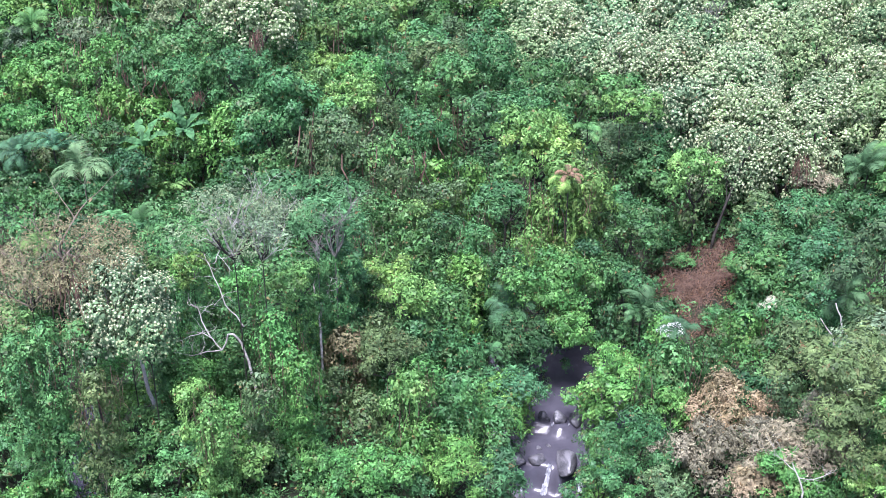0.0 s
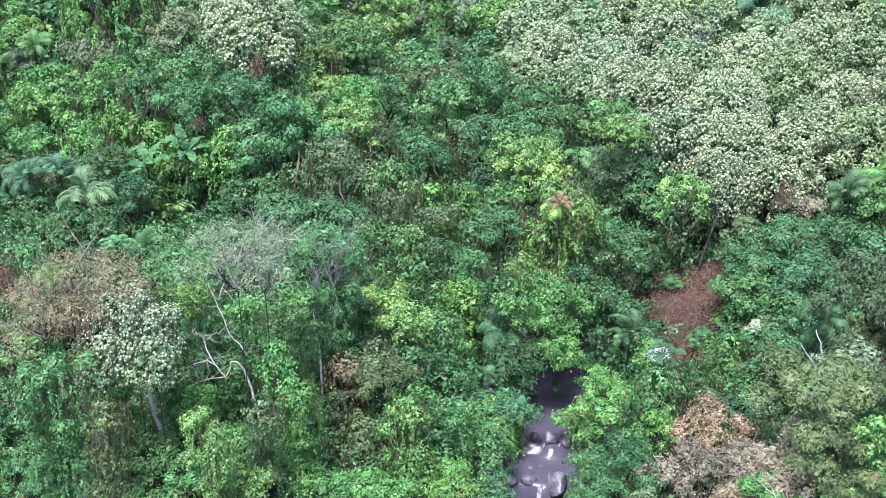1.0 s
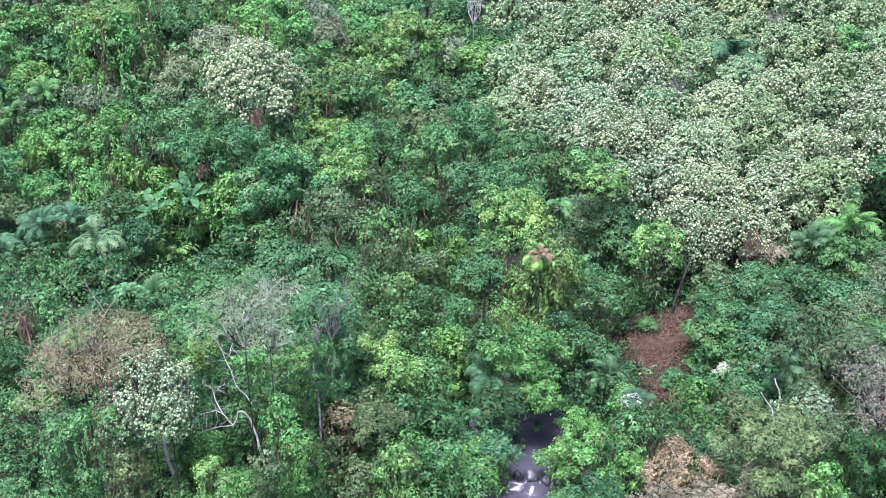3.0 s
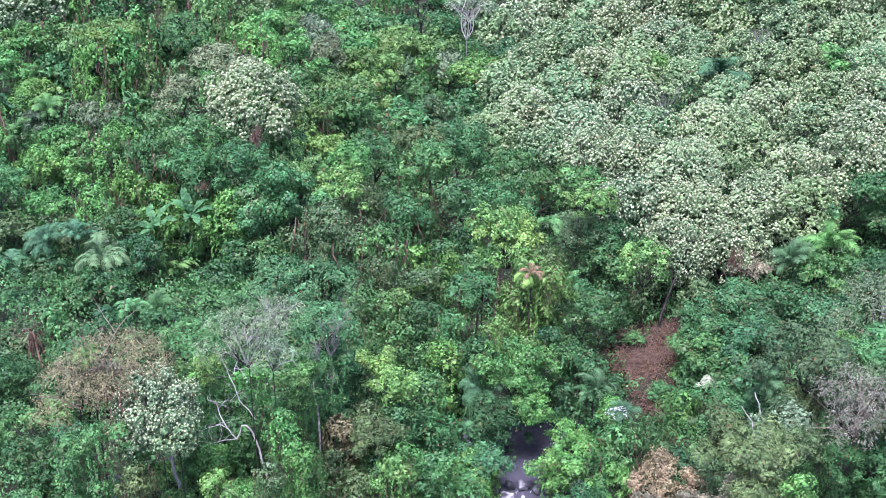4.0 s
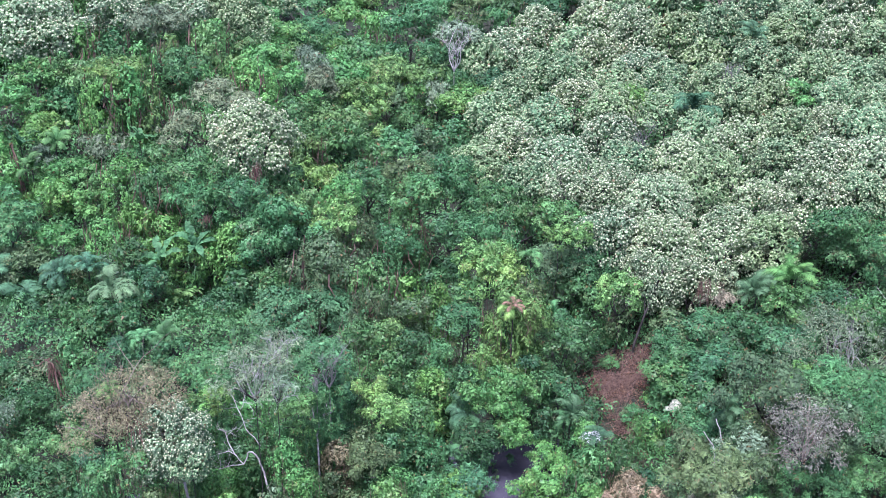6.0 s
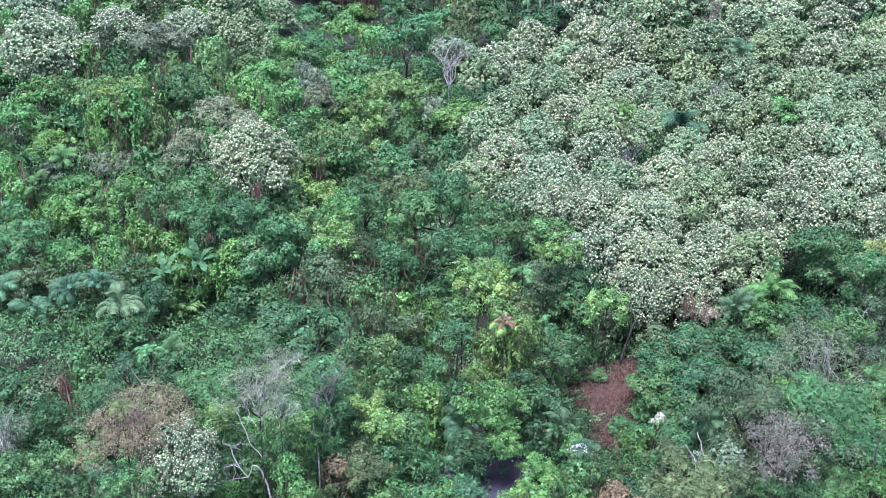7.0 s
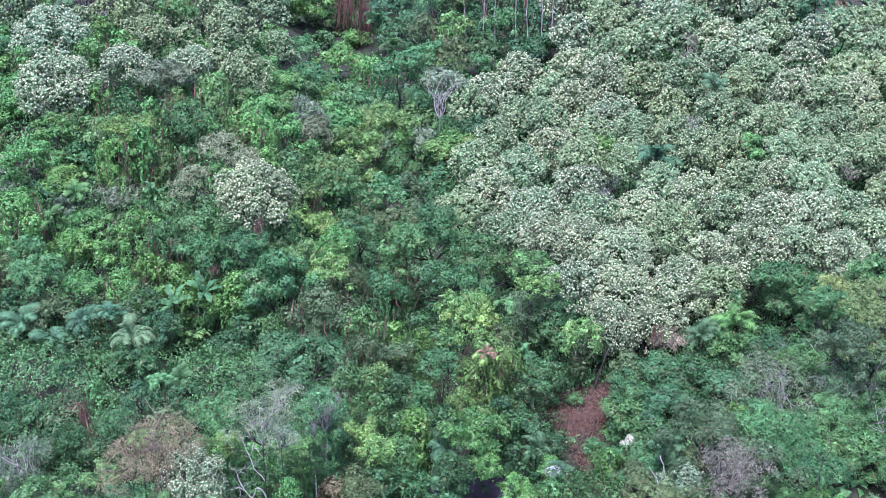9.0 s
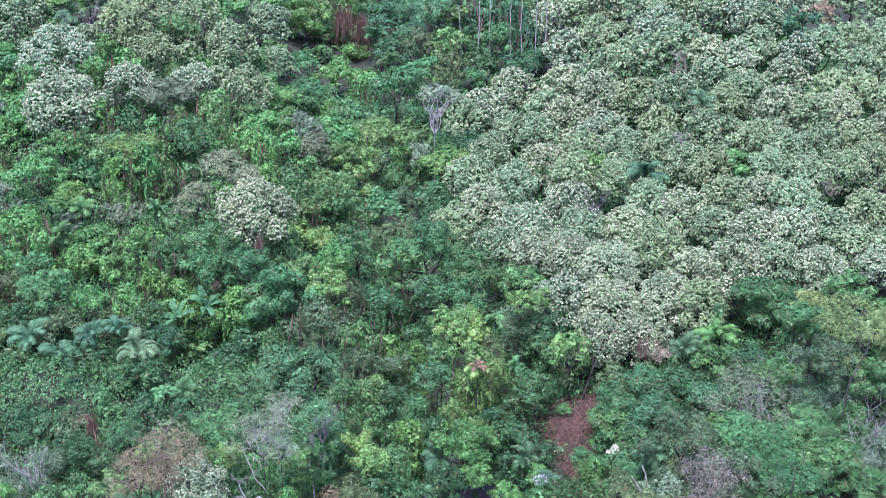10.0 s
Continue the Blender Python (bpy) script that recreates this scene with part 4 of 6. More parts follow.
feather_tree(26.4, 49.2, 9.4, 2.5, "ash")
feather_tree(26.6, 58.3, 7.0, 3.1, "olive")
feather_tree(39.7, 61.7, 8.1, 2.6, "grey")
broad_tree(41.5, 59.2, 7.2, 2.7, "green")
feather_tree(42.6, 55.6, 6.3, 2.7, "grey")
broad_tree(37.6, 66.8, 6.9, 2.4, "green")
bare_tree(42.4, 57.0, 9.9, 2.0, "grey")
broad_tree(29.1, 51.2, 7.8, 2.8, "olive")
broad_tree(41.6, 52.1, 5.7, 2.4, "green")
thicket(22.8, 69.7, 0.6, 2.4, "green")
vine_tower(19.6, 64.2, -1.5, 2.2, "bright")
thicket(22.6, 60.4, 1.3, 2.4, "green")
thicket(24.6, 60.9, 3.4, 2.1, "dark")
palm(12.7, 63.0, 0.7, 2.0, "dusk")
palm(14.0, 58.2, 2.4, 1.6, "dusk")
palm(4.6, 64.2, 0.5, 1.9, "dusk")
feather_tree(3.9, 57.1, -1.0, 1.7, "teal")
feather_tree(2.5, 54.7, -1.3, 1.8, "bright")
broad_tree(10.1, 57.0, -0.9, 2.3, "bright")
vine_tower(13.2, 56.6, 1.0, 2.2, "green")
broad_tree(10.4, 50.2, -0.2, 2.2, "green")
broad_tree(10.6, 61.5, -1.9, 1.4, "bright")
broad_tree(8.2, 47.5, 0.0, 1.6, "green")
broad_tree(7.9, 60.6, 1.1, 1.4, "bright")
broad_tree(16.2, 53.5, -0.2, 2.3, "brown")
broad_tree(14.3, 48.9, -0.2, 2.3, "brown")
feather_tree(18.9, 46.9, 2.3, 2.0, "brown")
feather_tree(17.0, 49.5, 0.7, 1.7, "brown")
broad_tree(12.6, 49.7, 0.2, 1.2, "brown")
feather_tree(15.8, 46.3, 0.6, 1.4, "brown")
feather_tree(19.7, 47.6, 4.3, 1.4, "brown")
feather_tree(20.1, 47.5, 7.1, 2.7, "olive")
feather_tree(20.8, 45.2, 4.7, 2.2, "olive")
broad_tree(17.6, 45.8, 1.4, 1.7, "bright")
broad_tree(20.5, 43.0, 3.2, 1.1, "lime")
vine_tower(19.6, 64.4, -1.5, 1.8, "green")
thicket(18.0, 55.1, 0.4, 1.6, "dark")
feather_tree(21.1, 58.7, 1.2, 1.7, "olive")
palm(24.1, 59.1, 4.4, 1.7, "dusk")
thicket(23.0, 71.9, 1.7, 2.0, "dark")
thicket(25.9, 68.7, 2.5, 2.1, "dark")
thicket(23.7, 65.8, 1.5, 1.8, "dark")
vine_tower(-1.8, 49.6, 4.3, 1.5, "lime")
vine_tower(-1.2, 48.2, 1.7, 1.7, "bright")
vine_tower(-4.3, 49.9, 2.2, 1.9, "olive")
vine_tower(-7.4, 55.3, 4.0, 1.7, "bright")
vine_tower(-9.3, 52.9, 6.1, 1.4, "green")
vine_tower(-5.5, 54.1, 4.2, 1.4, "dry")
broad_tree(-10.9, 47.9, 2.6, 2.1, "bright")
broad_tree(-13.7, 51.2, 3.1, 1.8, "bright")
broad_tree(-10.3, 44.4, 2.8, 1.9, "lime")
broad_tree(-14.6, 45.9, 3.7, 1.8, "green")
broad_tree(-15.4, 43.1, 3.3, 1.3, "green")
broad_tree(-13.3, 44.3, 3.4, 1.9, "green")
# Dark leaf hue in place of shade along the side creek.
broad_tree(-22.1, 53.4, 3.5, 1.9, "dark")
broad_tree(-22.8, 51.1, 1.5, 1.6, "dark")
broad_tree(-21.6, 46.1, 2.3, 1.6, "green")
broad_tree(-7.6, 48.6, 1.0, 2.1, "green")
broad_tree(-5.2, 45.6, 1.5, 1.7, "bright")
broad_tree(-2.9, 45.4, 1.8, 1.7, "bright")
feather_tree(0.5, 47.5, 0.8, 1.7, "bright")
feather_tree(2.9, 47.9, 0.1, 1.5, "teal")
thicket(0.5, 59.0, 1.5, 2.0, "green")
thicket(0.5, 53.2, 2.1, 1.6, "green")
thicket(-4.0, 55.3, 5.0, 1.3, "olive")
thicket(-9.4, 59.0, 6.2, 2.0, "green")
feather_tree(-6.1, 58.6, 6.7, 1.6, "teal")
bare_tree(-6.7, 54.0, 10.6, 0.9, "grey")
thicket(-0.1, 61.1, 3.4, 1.7, "green")
thicket(1.7, 66.4, 2.5, 1.6, "bright")
thicket(4.3, 65.8, 3.2, 1.5, "dark")
thicket(-1.6, 65.9, 4.4, 1.7, "green")
vine_tower(-3.8, 75.4, 4.1, 2.1, "olive")
vine_tower(-2.2, 95.1, -0.1, 2.5, "green")
broad_tree(0.8, 101.3, 2.4, 2.9, "green")
broad_tree(3.7, 91.9, 3.3, 2.4, "dark")
palm(3.3, 66.7, -2.6, 1.3, "dark")
palm(2.8, 59.3, 0.0, 1.1, "dark")
palm(12.2, 63.1, 0.6, 1.1, "dark")
palm(11.9, 63.9, -1.7, 1.1, "dark")
palm(-32.6, 82.2, 3.8, 2.2, "dusk")
palm(8.0, 70.1, 7.2, 1.2, "frond")
palm(10.9, 80.6, 6.3, 1.5, "green")
palm(13.2, 78.9, 1.0, 1.5, "green")
thicket(-17.0, 51.3, 2.5, 1.4, "bright")
thicket(-14.9, 51.5, 2.9, 1.2, "lime")
broad_tree(-18.2, 51.5, 4.4, 1.2, "bright")
thicket(-11.2, 53.8, 2.9, 1.2, "bright")
thicket(-13.2, 53.3, 4.3, 1.1, "bright")
vine_tower(19.7, 64.6, -1.2, 1.4, "green")
thicket(21.5, 69.1, 0.1, 1.2, "green")
thicket(21.6, 71.3, 0.7, 1.1, "dark")
thicket(23.9, 62.7, 2.5, 1.1, "olive")
thicket(13.8, 60.8, 1.5, 1.1, "bright")
thicket(22.4, 72.1, 1.8, 1.2, "dark")
thicket(24.0, 67.5, 2.0, 1.3, "dark")
white_tree(42.9, 95.2, 9.5, 3.2, "cream")
white_tree(65.5, 103.2, 10.4, 3.3, "pale")
white_tree(46.7, 158.1, 13.0, 3.6, "pale")
white_tree(64.3, 177.5, 15.4, 3.2, "cream")
white_tree(77.4, 148.4, 13.3, 3.9, "pale")
white_tree(59.8, 142.3, 12.3, 3.2, "cream")
white_tree(47.3, 85.2, 9.7, 2.6, "cream")
white_tree(79.5, 139.5, 12.9, 3.3, "pale")
white_tree(79.9, 180.7, 15.9, 4.0, "cream")
white_tree(34.4, 162.0, 7.1, 3.4, "pale")
white_tree(73.1, 115.1, 11.3, 3.1, "pale")
white_tree(34.2, 90.3, 7.3, 2.7, "cream")
white_tree(76.3, 124.7, 11.9, 3.2, "cream")
white_tree(20.2, 162.8, 2.7, 4.3, "cream")
white_tree(50.7, 122.8, 10.1, 3.1, "pale")
white_tree(49.7, 103.3, 9.6, 3.2, "pale")
white_tree(64.5, 151.0, 13.0, 3.5, "cream")
white_tree(49.6, 113.1, 9.7, 2.8, "pale")
white_tree(22.6, 111.0, 5.7, 3.2, "cream")
white_tree(36.5, 105.2, 7.3, 3.3, "cream")
white_tree(55.6, 130.7, 11.6, 3.4, "cream")
white_tree(43.1, 141.5, 10.1, 3.5, "pale")
white_tree(41.4, 157.6, 11.0, 3.5, "pale")
white_tree(69.5, 135.6, 12.5, 3.0, "pale")
white_tree(13.9, 135.7, 2.2, 3.5, "pale")
white_tree(60.2, 87.5, 9.6, 2.8, "cream")
white_tree(16.2, 121.5, 3.3, 3.7, "pale")
white_tree(30.2, 174.5, 6.4, 3.6, "cream")
white_tree(49.1, 144.8, 11.6, 3.3, "pale")
white_tree(27.3, 145.7, 3.8, 4.0, "cream")
white_tree(63.2, 128.5, 12.0, 3.3, "cream")
white_tree(38.0, 146.6, 7.5, 3.9, "pale")
white_tree(57.2, 99.0, 10.0, 3.0, "pale")
white_tree(18.8, 149.0, 1.1, 3.8, "pale")
white_tree(40.3, 190.4, 9.9, 4.1, "cream")
white_tree(53.0, 89.9, 9.7, 3.0, "pale")
white_tree(66.8, 97.7, 10.2, 2.7, "cream")
white_tree(72.3, 175.1, 15.5, 3.5, "cream")
white_tree(87.6, 175.3, 15.5, 3.6, "pale")
white_tree(59.0, 155.7, 12.6, 3.6, "pale")
white_tree(57.9, 118.0, 11.0, 2.9, "pale")
white_tree(28.8, 100.7, 7.1, 2.9, "cream")
white_tree(69.6, 184.5, 16.5, 3.9, "pale")
white_tree(68.0, 121.8, 11.5, 3.1, "cream")
white_tree(7.9, 112.6, 2.1, 3.0, "pale")
white_tree(42.9, 86.7, 10.1, 2.6, "pale")
white_tree(39.4, 171.4, 9.6, 3.6, "pale")
white_tree(39.3, 135.3, 7.2, 3.1, "pale")
white_tree(35.6, 193.1, 8.6, 3.8, "pale")
white_tree(40.6, 121.0, 6.8, 3.2, "pale")
# Dark thickets about y 180: the gap's shade put into leaf colour.
thicket(26.7, 179.7, 3.4, 3.8, "dark")
white_tree(55.3, 173.0, 13.6, 3.9, "pale")
white_tree(21.5, 130.4, 3.3, 3.4, "cream")
white_tree(28.2, 160.9, 5.1, 3.6, "cream")
white_tree(46.2, 186.2, 11.8, 4.2, "pale")
white_tree(33.2, 153.5, 5.6, 3.7, "cream")
white_tree(53.1, 118.5, 10.6, 3.0, "pale")
white_tree(85.4, 157.8, 14.2, 3.7, "cream")
white_tree(53.0, 139.8, 11.0, 3.6, "pale")
white_tree(54.0, 150.9, 12.1, 3.4, "cream")
white_tree(65.2, 137.5, 12.6, 2.9, "pale")
white_tree(39.2, 98.9, 8.3, 2.8, "pale")
white_tree(82.9, 174.7, 15.4, 3.5, "pale")
white_tree(69.5, 153.9, 13.5, 3.3, "pale")
white_tree(50.6, 178.1, 13.2, 3.5, "pale")
white_tree(92.2, 190.2, 16.7, 3.6, "pale")
white_tree(45.3, 168.4, 12.3, 3.7, "cream")
white_tree(66.8, 111.0, 10.9, 3.1, "pale")
white_tree(60.9, 99.2, 10.2, 2.8, "pale")
white_tree(10.6, 126.7, 2.6, 3.7, "pale")
white_tree(44.8, 131.5, 8.4, 3.3, "pale")
white_tree(63.3, 119.4, 11.3, 3.1, "pale")
white_tree(62.3, 111.8, 10.7, 3.1, "pale")
white_tree(60.1, 170.6, 14.0, 3.6, "cream")
white_tree(50.7, 96.1, 9.8, 2.9, "pale")
white_tree(58.1, 90.9, 9.8, 2.8, "pale")
white_tree(27.3, 133.6, 4.2, 3.1, "pale")
white_tree(84.7, 144.0, 13.4, 3.2, "pale")
white_tree(35.7, 177.5, 8.2, 3.6, "pale")
white_tree(75.2, 156.4, 13.8, 3.7, "pale")
white_tree(50.3, 153.8, 12.9, 3.2, "cream")
white_tree(77.1, 186.7, 16.8, 3.5, "pale")
white_tree(38.1, 160.6, 8.8, 3.5, "pale")
white_tree(42.3, 106.8, 8.4, 3.0, "pale")
white_tree(54.1, 85.8, 9.8, 2.6, "cream")
white_tree(59.3, 128.3, 11.9, 3.3, "pale")
white_tree(46.6, 93.8, 9.8, 3.1, "cream")
white_tree(22.7, 144.0, 2.2, 3.5, "pale")
white_tree(30.8, 118.1, 6.5, 3.0, "pale")
white_tree(32.5, 140.9, 4.1, 3.7, "cream")
white_tree(63.2, 166.0, 13.9, 3.6, "pale")
white_tree(23.6, 101.7, 6.5, 3.1, "pale")
white_tree(30.3, 192.8, 7.0, 4.3, "cream")
white_tree(81.8, 158.9, 14.3, 3.2, "pale")
white_tree(38.6, 127.1, 6.2, 3.2, "pale")
white_tree(72.9, 132.3, 12.3, 3.4, "pale")
white_tree(72.0, 144.4, 13.1, 3.1, "pale")
white_tree(33.6, 129.4, 6.0, 3.4, "pale")
white_tree(61.5, 183.7, 15.2, 3.5, "pale")
thicket(21.2, 180.0, 2.4, 3.7, "dark")
white_tree(33.0, 110.3, 6.7, 2.9, "pale")
white_tree(43.0, 115.8, 8.2, 3.1, "pale")
white_tree(48.8, 135.9, 10.0, 3.4, "pale")
white_tree(86.7, 188.7, 16.5, 4.2, "pale")
white_tree(53.5, 109.8, 10.1, 2.8, "pale")
white_tree(47.2, 106.3, 9.2, 2.8, "cream")
white_tree(62.5, 94.1, 10.0, 2.8, "cream")
white_tree(71.1, 119.9, 11.4, 3.4, "cream")
white_tree(24.7, 121.1, 5.3, 3.4, "pale")
white_tree(24.6, 153.6, 3.5, 3.3, "pale")
white_tree(58.3, 110.6, 10.5, 3.1, "pale")
white_tree(91.2, 172.5, 15.3, 4.0, "pale")
white_tree(11.7, 115.1, 3.4, 3.3, "cream")
vine_tower(-27.0, 99.1, 4.3, 3.0, "green")
thicket(-49.5, 95.6, 4.7, 2.7, "bright")
feather_tree(-59.6, 146.2, 12.5, 3.4, "green")
thicket(48.4, 60.8, 7.7, 2.0, "grey")
feather_tree(-19.4, 229.0, 5.1, 4.7, "green")
thicket(13.2, 219.5, 6.2, 4.7, "olive")
white_tree(-54.3, 175.6, 16.5, 3.6, "pale")
vine_tower(56.2, 200.5, 14.0, 4.9, "green")
feather_tree(-23.0, 118.2, 8.2, 2.7, "grey")
feather_tree(-51.8, 112.6, 6.2, 2.6, "grey")
vine_tower(-55.5, 110.7, 6.0, 2.8, "green")
broad_tree(-72.1, 178.9, 15.8, 3.9, "bright")
thicket(51.3, 71.2, 9.7, 2.3, "dark")
thicket(-2.0, 124.5, -0.4, 3.0, "green")
thicket(42.7, 49.0, 5.2, 2.1, "bright")
thicket(45.9, 48.5, 5.4, 1.6, "grey")
thicket(-38.2, 61.0, 2.7, 2.3, "olive")
thicket(-32.9, 81.1, 1.7, 2.1, "dark")
vine_tower(-57.8, 120.6, 7.0, 3.1, "frond")
thicket(-14.4, 116.6, 7.1, 3.0, "frond")
vine_tower(-41.4, 66.4, 2.0, 1.9, "dark")
thicket(-32.2, 186.2, 11.2, 3.9, "bright")
feather_tree(-35.6, 113.1, 3.9, 3.1, "grey")
broad_tree(-62.8, 143.3, 10.9, 3.6, "bright")
vine_tower(38.1, 49.7, 4.6, 2.0, "olive")
thicket(-45.3, 75.4, 1.9, 2.3, "dark")
vine_tower(-64.4, 133.2, 8.9, 3.2, "frond")
broad_tree(-35.1, 54.5, 3.1, 1.9, "bright")
thicket(-79.4, 192.2, 17.1, 4.4, "bright")
feather_tree(38.5, 218.8, 9.7, 5.4, "grey")
thicket(-20.9, 63.0, 5.7, 1.8, "olive")
thicket(-19.6, 136.4, 7.3, 3.0, "bright")
feather_tree(-14.6, 140.9, 4.4, 3.2, "grey")
thicket(45.0, 52.8, 6.0, 1.7, "grey")
thicket(-37.9, 209.8, 13.1, 5.2, "frond")
feather_tree(-26.2, 65.9, 1.9, 1.9, "dark")
vine_tower(-4.4, 68.8, 4.8, 2.3, "green")
thicket(-22.1, 98.0, 8.3, 2.6, "green")
thicket(-43.8, 85.4, 2.4, 2.2, "frond")
vine_tower(-31.7, 103.5, 4.2, 2.9, "bright")
feather_tree(-3.2, 53.4, 4.0, 1.7, "olive")
thicket(55.9, 79.7, 9.8, 2.3, "grey")
thicket(-10.9, 209.5, -5.5, 4.1, "bright")
vine_tower(-45.4, 91.5, 4.3, 2.6, "olive")
thicket(-30.0, 205.9, 10.0, 5.0, "bright")
vine_tower(-22.2, 84.9, -3.7, 2.3, "green")
thicket(-9.9, 143.0, 2.9, 3.4, "bright")
feather_tree(4.5, 73.5, 3.6, 2.0, "green")
broad_tree(-38.7, 54.6, 3.0, 1.9, "frond")
vine_tower(-45.0, 141.6, 13.7, 3.0, "bright")
broad_tree(-63.4, 187.6, 18.6, 3.9, "bright")
thicket(24.2, 53.9, 5.2, 1.9, "grey")
thicket(-0.6, 78.1, 2.5, 2.2, "olive")
thicket(-47.2, 180.5, 15.5, 3.5, "bright")
thicket(29.5, 209.6, 7.8, 4.5, "green")
feather_tree(-0.4, 139.4, -3.1, 3.0, "green")
thicket(-26.9, 103.1, 6.8, 2.4, "frond")
thicket(-27.1, 225.9, 9.0, 5.6, "frond")
thicket(5.0, 125.1, 1.5, 3.1, "dark")
thicket(14.5, 179.3, 3.1, 3.8, "dark")
thicket(50.9, 209.8, 13.2, 5.1, "green")
broad_tree(-66.9, 154.6, 12.7, 3.7, "bright")
vine_tower(-26.9, 135.8, 8.9, 3.7, "frond")
vine_tower(-9.0, 232.2, 3.4, 5.0, "green")
thicket(-2.3, 224.4, 4.7, 4.2, "green")
vine_tower(-37.3, 126.5, 11.0, 3.1, "green")
thicket(-29.8, 77.7, 1.1, 2.3, "green")
thicket(-19.4, 151.9, 6.0, 3.6, "bright")
thicket(-26.2, 52.6, 3.3, 1.9, "dark")
thicket(51.2, 64.2, 8.2, 2.0, "grey")
white_tree(-42.7, 202.8, 14.4, 3.8, "pale")
broad_tree(-29.7, 53.6, 3.2, 2.0, "frond")
thicket(7.8, 218.6, 5.9, 4.6, "dark")
thicket(1.7, 147.3, 1.0, 3.4, "frond")
vine_tower(-46.8, 83.4, 2.0, 2.1, "green")
thicket(7.1, 133.7, 2.0, 3.6, "bright")
thicket(-15.0, 225.7, 2.6, 4.6, "frond")
broad_tree(15.8, 82.7, 0.6, 2.8, "dark")
feather_tree(31.0, 50.1, 5.4, 1.6, "green")
broad_tree(5.7, 242.9, 6.2, 5.7, "green")
thicket(-10.4, 124.3, 3.2, 3.5, "frond")
feather_tree(-16.2, 60.0, 7.2, 2.0, "green")
broad_tree(12.9, 71.6, 2.1, 2.3, "dark")
broad_tree(48.0, 54.7, 6.0, 1.9, "bright")
vine_tower(-29.4, 72.3, 1.2, 1.9, "green")
vine_tower(-19.7, 124.8, 7.8, 3.5, "bright")
vine_tower(24.3, 216.6, 6.7, 4.7, "bright")
thicket(-16.7, 194.0, -1.4, 3.8, "frond")
thicket(-72.7, 164.8, 14.0, 3.8, "bright")
feather_tree(-34.4, 137.8, 10.9, 3.7, "grey")
thicket(-50.3, 89.3, 3.7, 2.9, "dark")
thicket(-17.4, 88.1, 0.3, 2.2, "dark")
thicket(51.8, 76.3, 10.2, 2.1, "bright")
thicket(-54.3, 136.1, 10.5, 3.7, "bright")
vine_tower(99.4, 192.5, 16.8, 3.8, "green")
broad_tree(63.8, 200.3, 16.2, 4.5, "dark")
feather_tree(-48.4, 200.1, 16.2, 4.1, "green")
broad_tree(12.3, 66.8, 0.8, 1.9, "dark")
thicket(24.5, 235.4, 7.9, 5.8, "green")
vine_tower(-12.9, 115.1, 3.0, 2.6, "frond")
thicket(-7.1, 153.8, 2.5, 3.5, "green")
broad_tree(34.1, 50.0, 4.9, 1.8, "bright")
thicket(-67.1, 143.2, 11.0, 3.3, "bright")
feather_tree(-21.5, 94.4, 5.1, 2.8, "green")
thicket(-38.8, 106.1, 3.5, 2.8, "bright")
thicket(-38.9, 119.9, 10.6, 2.7, "frond")
white_tree(-42.6, 174.1, 13.8, 4.0, "pale")
vine_tower(31.2, 233.3, 8.7, 4.4, "olive")
vine_tower(-28.5, 95.0, 2.7, 2.3, "bright")
thicket(18.3, 236.9, 7.3, 5.4, "frond")
thicket(-77.7, 177.9, 15.3, 4.1, "bright")
thicket(-58.1, 171.3, 16.4, 4.3, "bright")
feather_tree(28.3, 48.9, 5.2, 1.8, "green")
thicket(0.1, 71.7, 3.0, 2.1, "dark")
feather_tree(-14.3, 98.5, 6.1, 2.3, "green")
vine_tower(-39.6, 68.6, 1.3, 2.0, "dark")
feather_tree(-59.9, 136.1, 9.3, 3.0, "grey")
vine_tower(45.1, 221.2, 11.5, 4.3, "green")
vine_tower(16.4, 58.5, 0.0, 1.9, "dark")
thicket(-1.0, 192.6, 1.8, 3.8, "dark")
feather_tree(7.0, 158.4, 3.1, 3.7, "grey")
vine_tower(-5.1, 171.2, 1.0, 3.5, "bright")
white_tree(-67.9, 182.8, 17.1, 4.1, "pale")
broad_tree(-26.2, 86.3, -0.4, 2.4, "dark")
thicket(-44.2, 80.2, 0.8, 2.6, "dark")
feather_tree(5.2, 61.1, -0.3, 2.3, "dark")
thicket(-56.2, 188.5, 18.7, 3.7, "bright")
broad_tree(56.2, 75.4, 9.1, 2.2, "olive")
thicket(-54.2, 101.4, 5.3, 3.1, "green")
thicket(-37.8, 86.3, 2.9, 2.4, "olive")
broad_tree(-14.3, 242.7, 5.6, 4.5, "frond")
thicket(-18.6, 91.0, 3.9, 2.2, "bright")
vine_tower(49.5, 58.4, 6.7, 1.7, "grey")
thicket(46.6, 56.4, 6.8, 1.5, "grey")
thicket(2.9, 88.7, -0.0, 1.9, "dark")
feather_tree(3.6, 140.1, 0.5, 2.4, "grey")
broad_tree(-67.7, 164.1, 14.4, 2.9, "bright")
thicket(-25.3, 93.8, 2.8, 2.2, "bright")
thicket(-0.9, 243.1, 6.3, 3.7, "olive")
vine_tower(-27.5, 118.9, 6.7, 2.1, "frond")
thicket(-43.4, 114.3, 6.0, 2.5, "bright")
thicket(53.6, 69.8, 9.1, 1.6, "grey")
thicket(10.3, 79.1, 4.7, 1.6, "olive")
vine_tower(-54.4, 140.4, 13.2, 2.3, "bright")
vine_tower(-41.2, 128.6, 11.7, 2.3, "bright")
vine_tower(-4.8, 116.3, 1.3, 2.0, "green")
broad_tree(-25.1, 56.3, 3.7, 1.7, "frond")
broad_tree(-19.8, 68.0, 3.5, 1.6, "dark")
vine_tower(-29.9, 70.2, -0.1, 1.5, "dark")
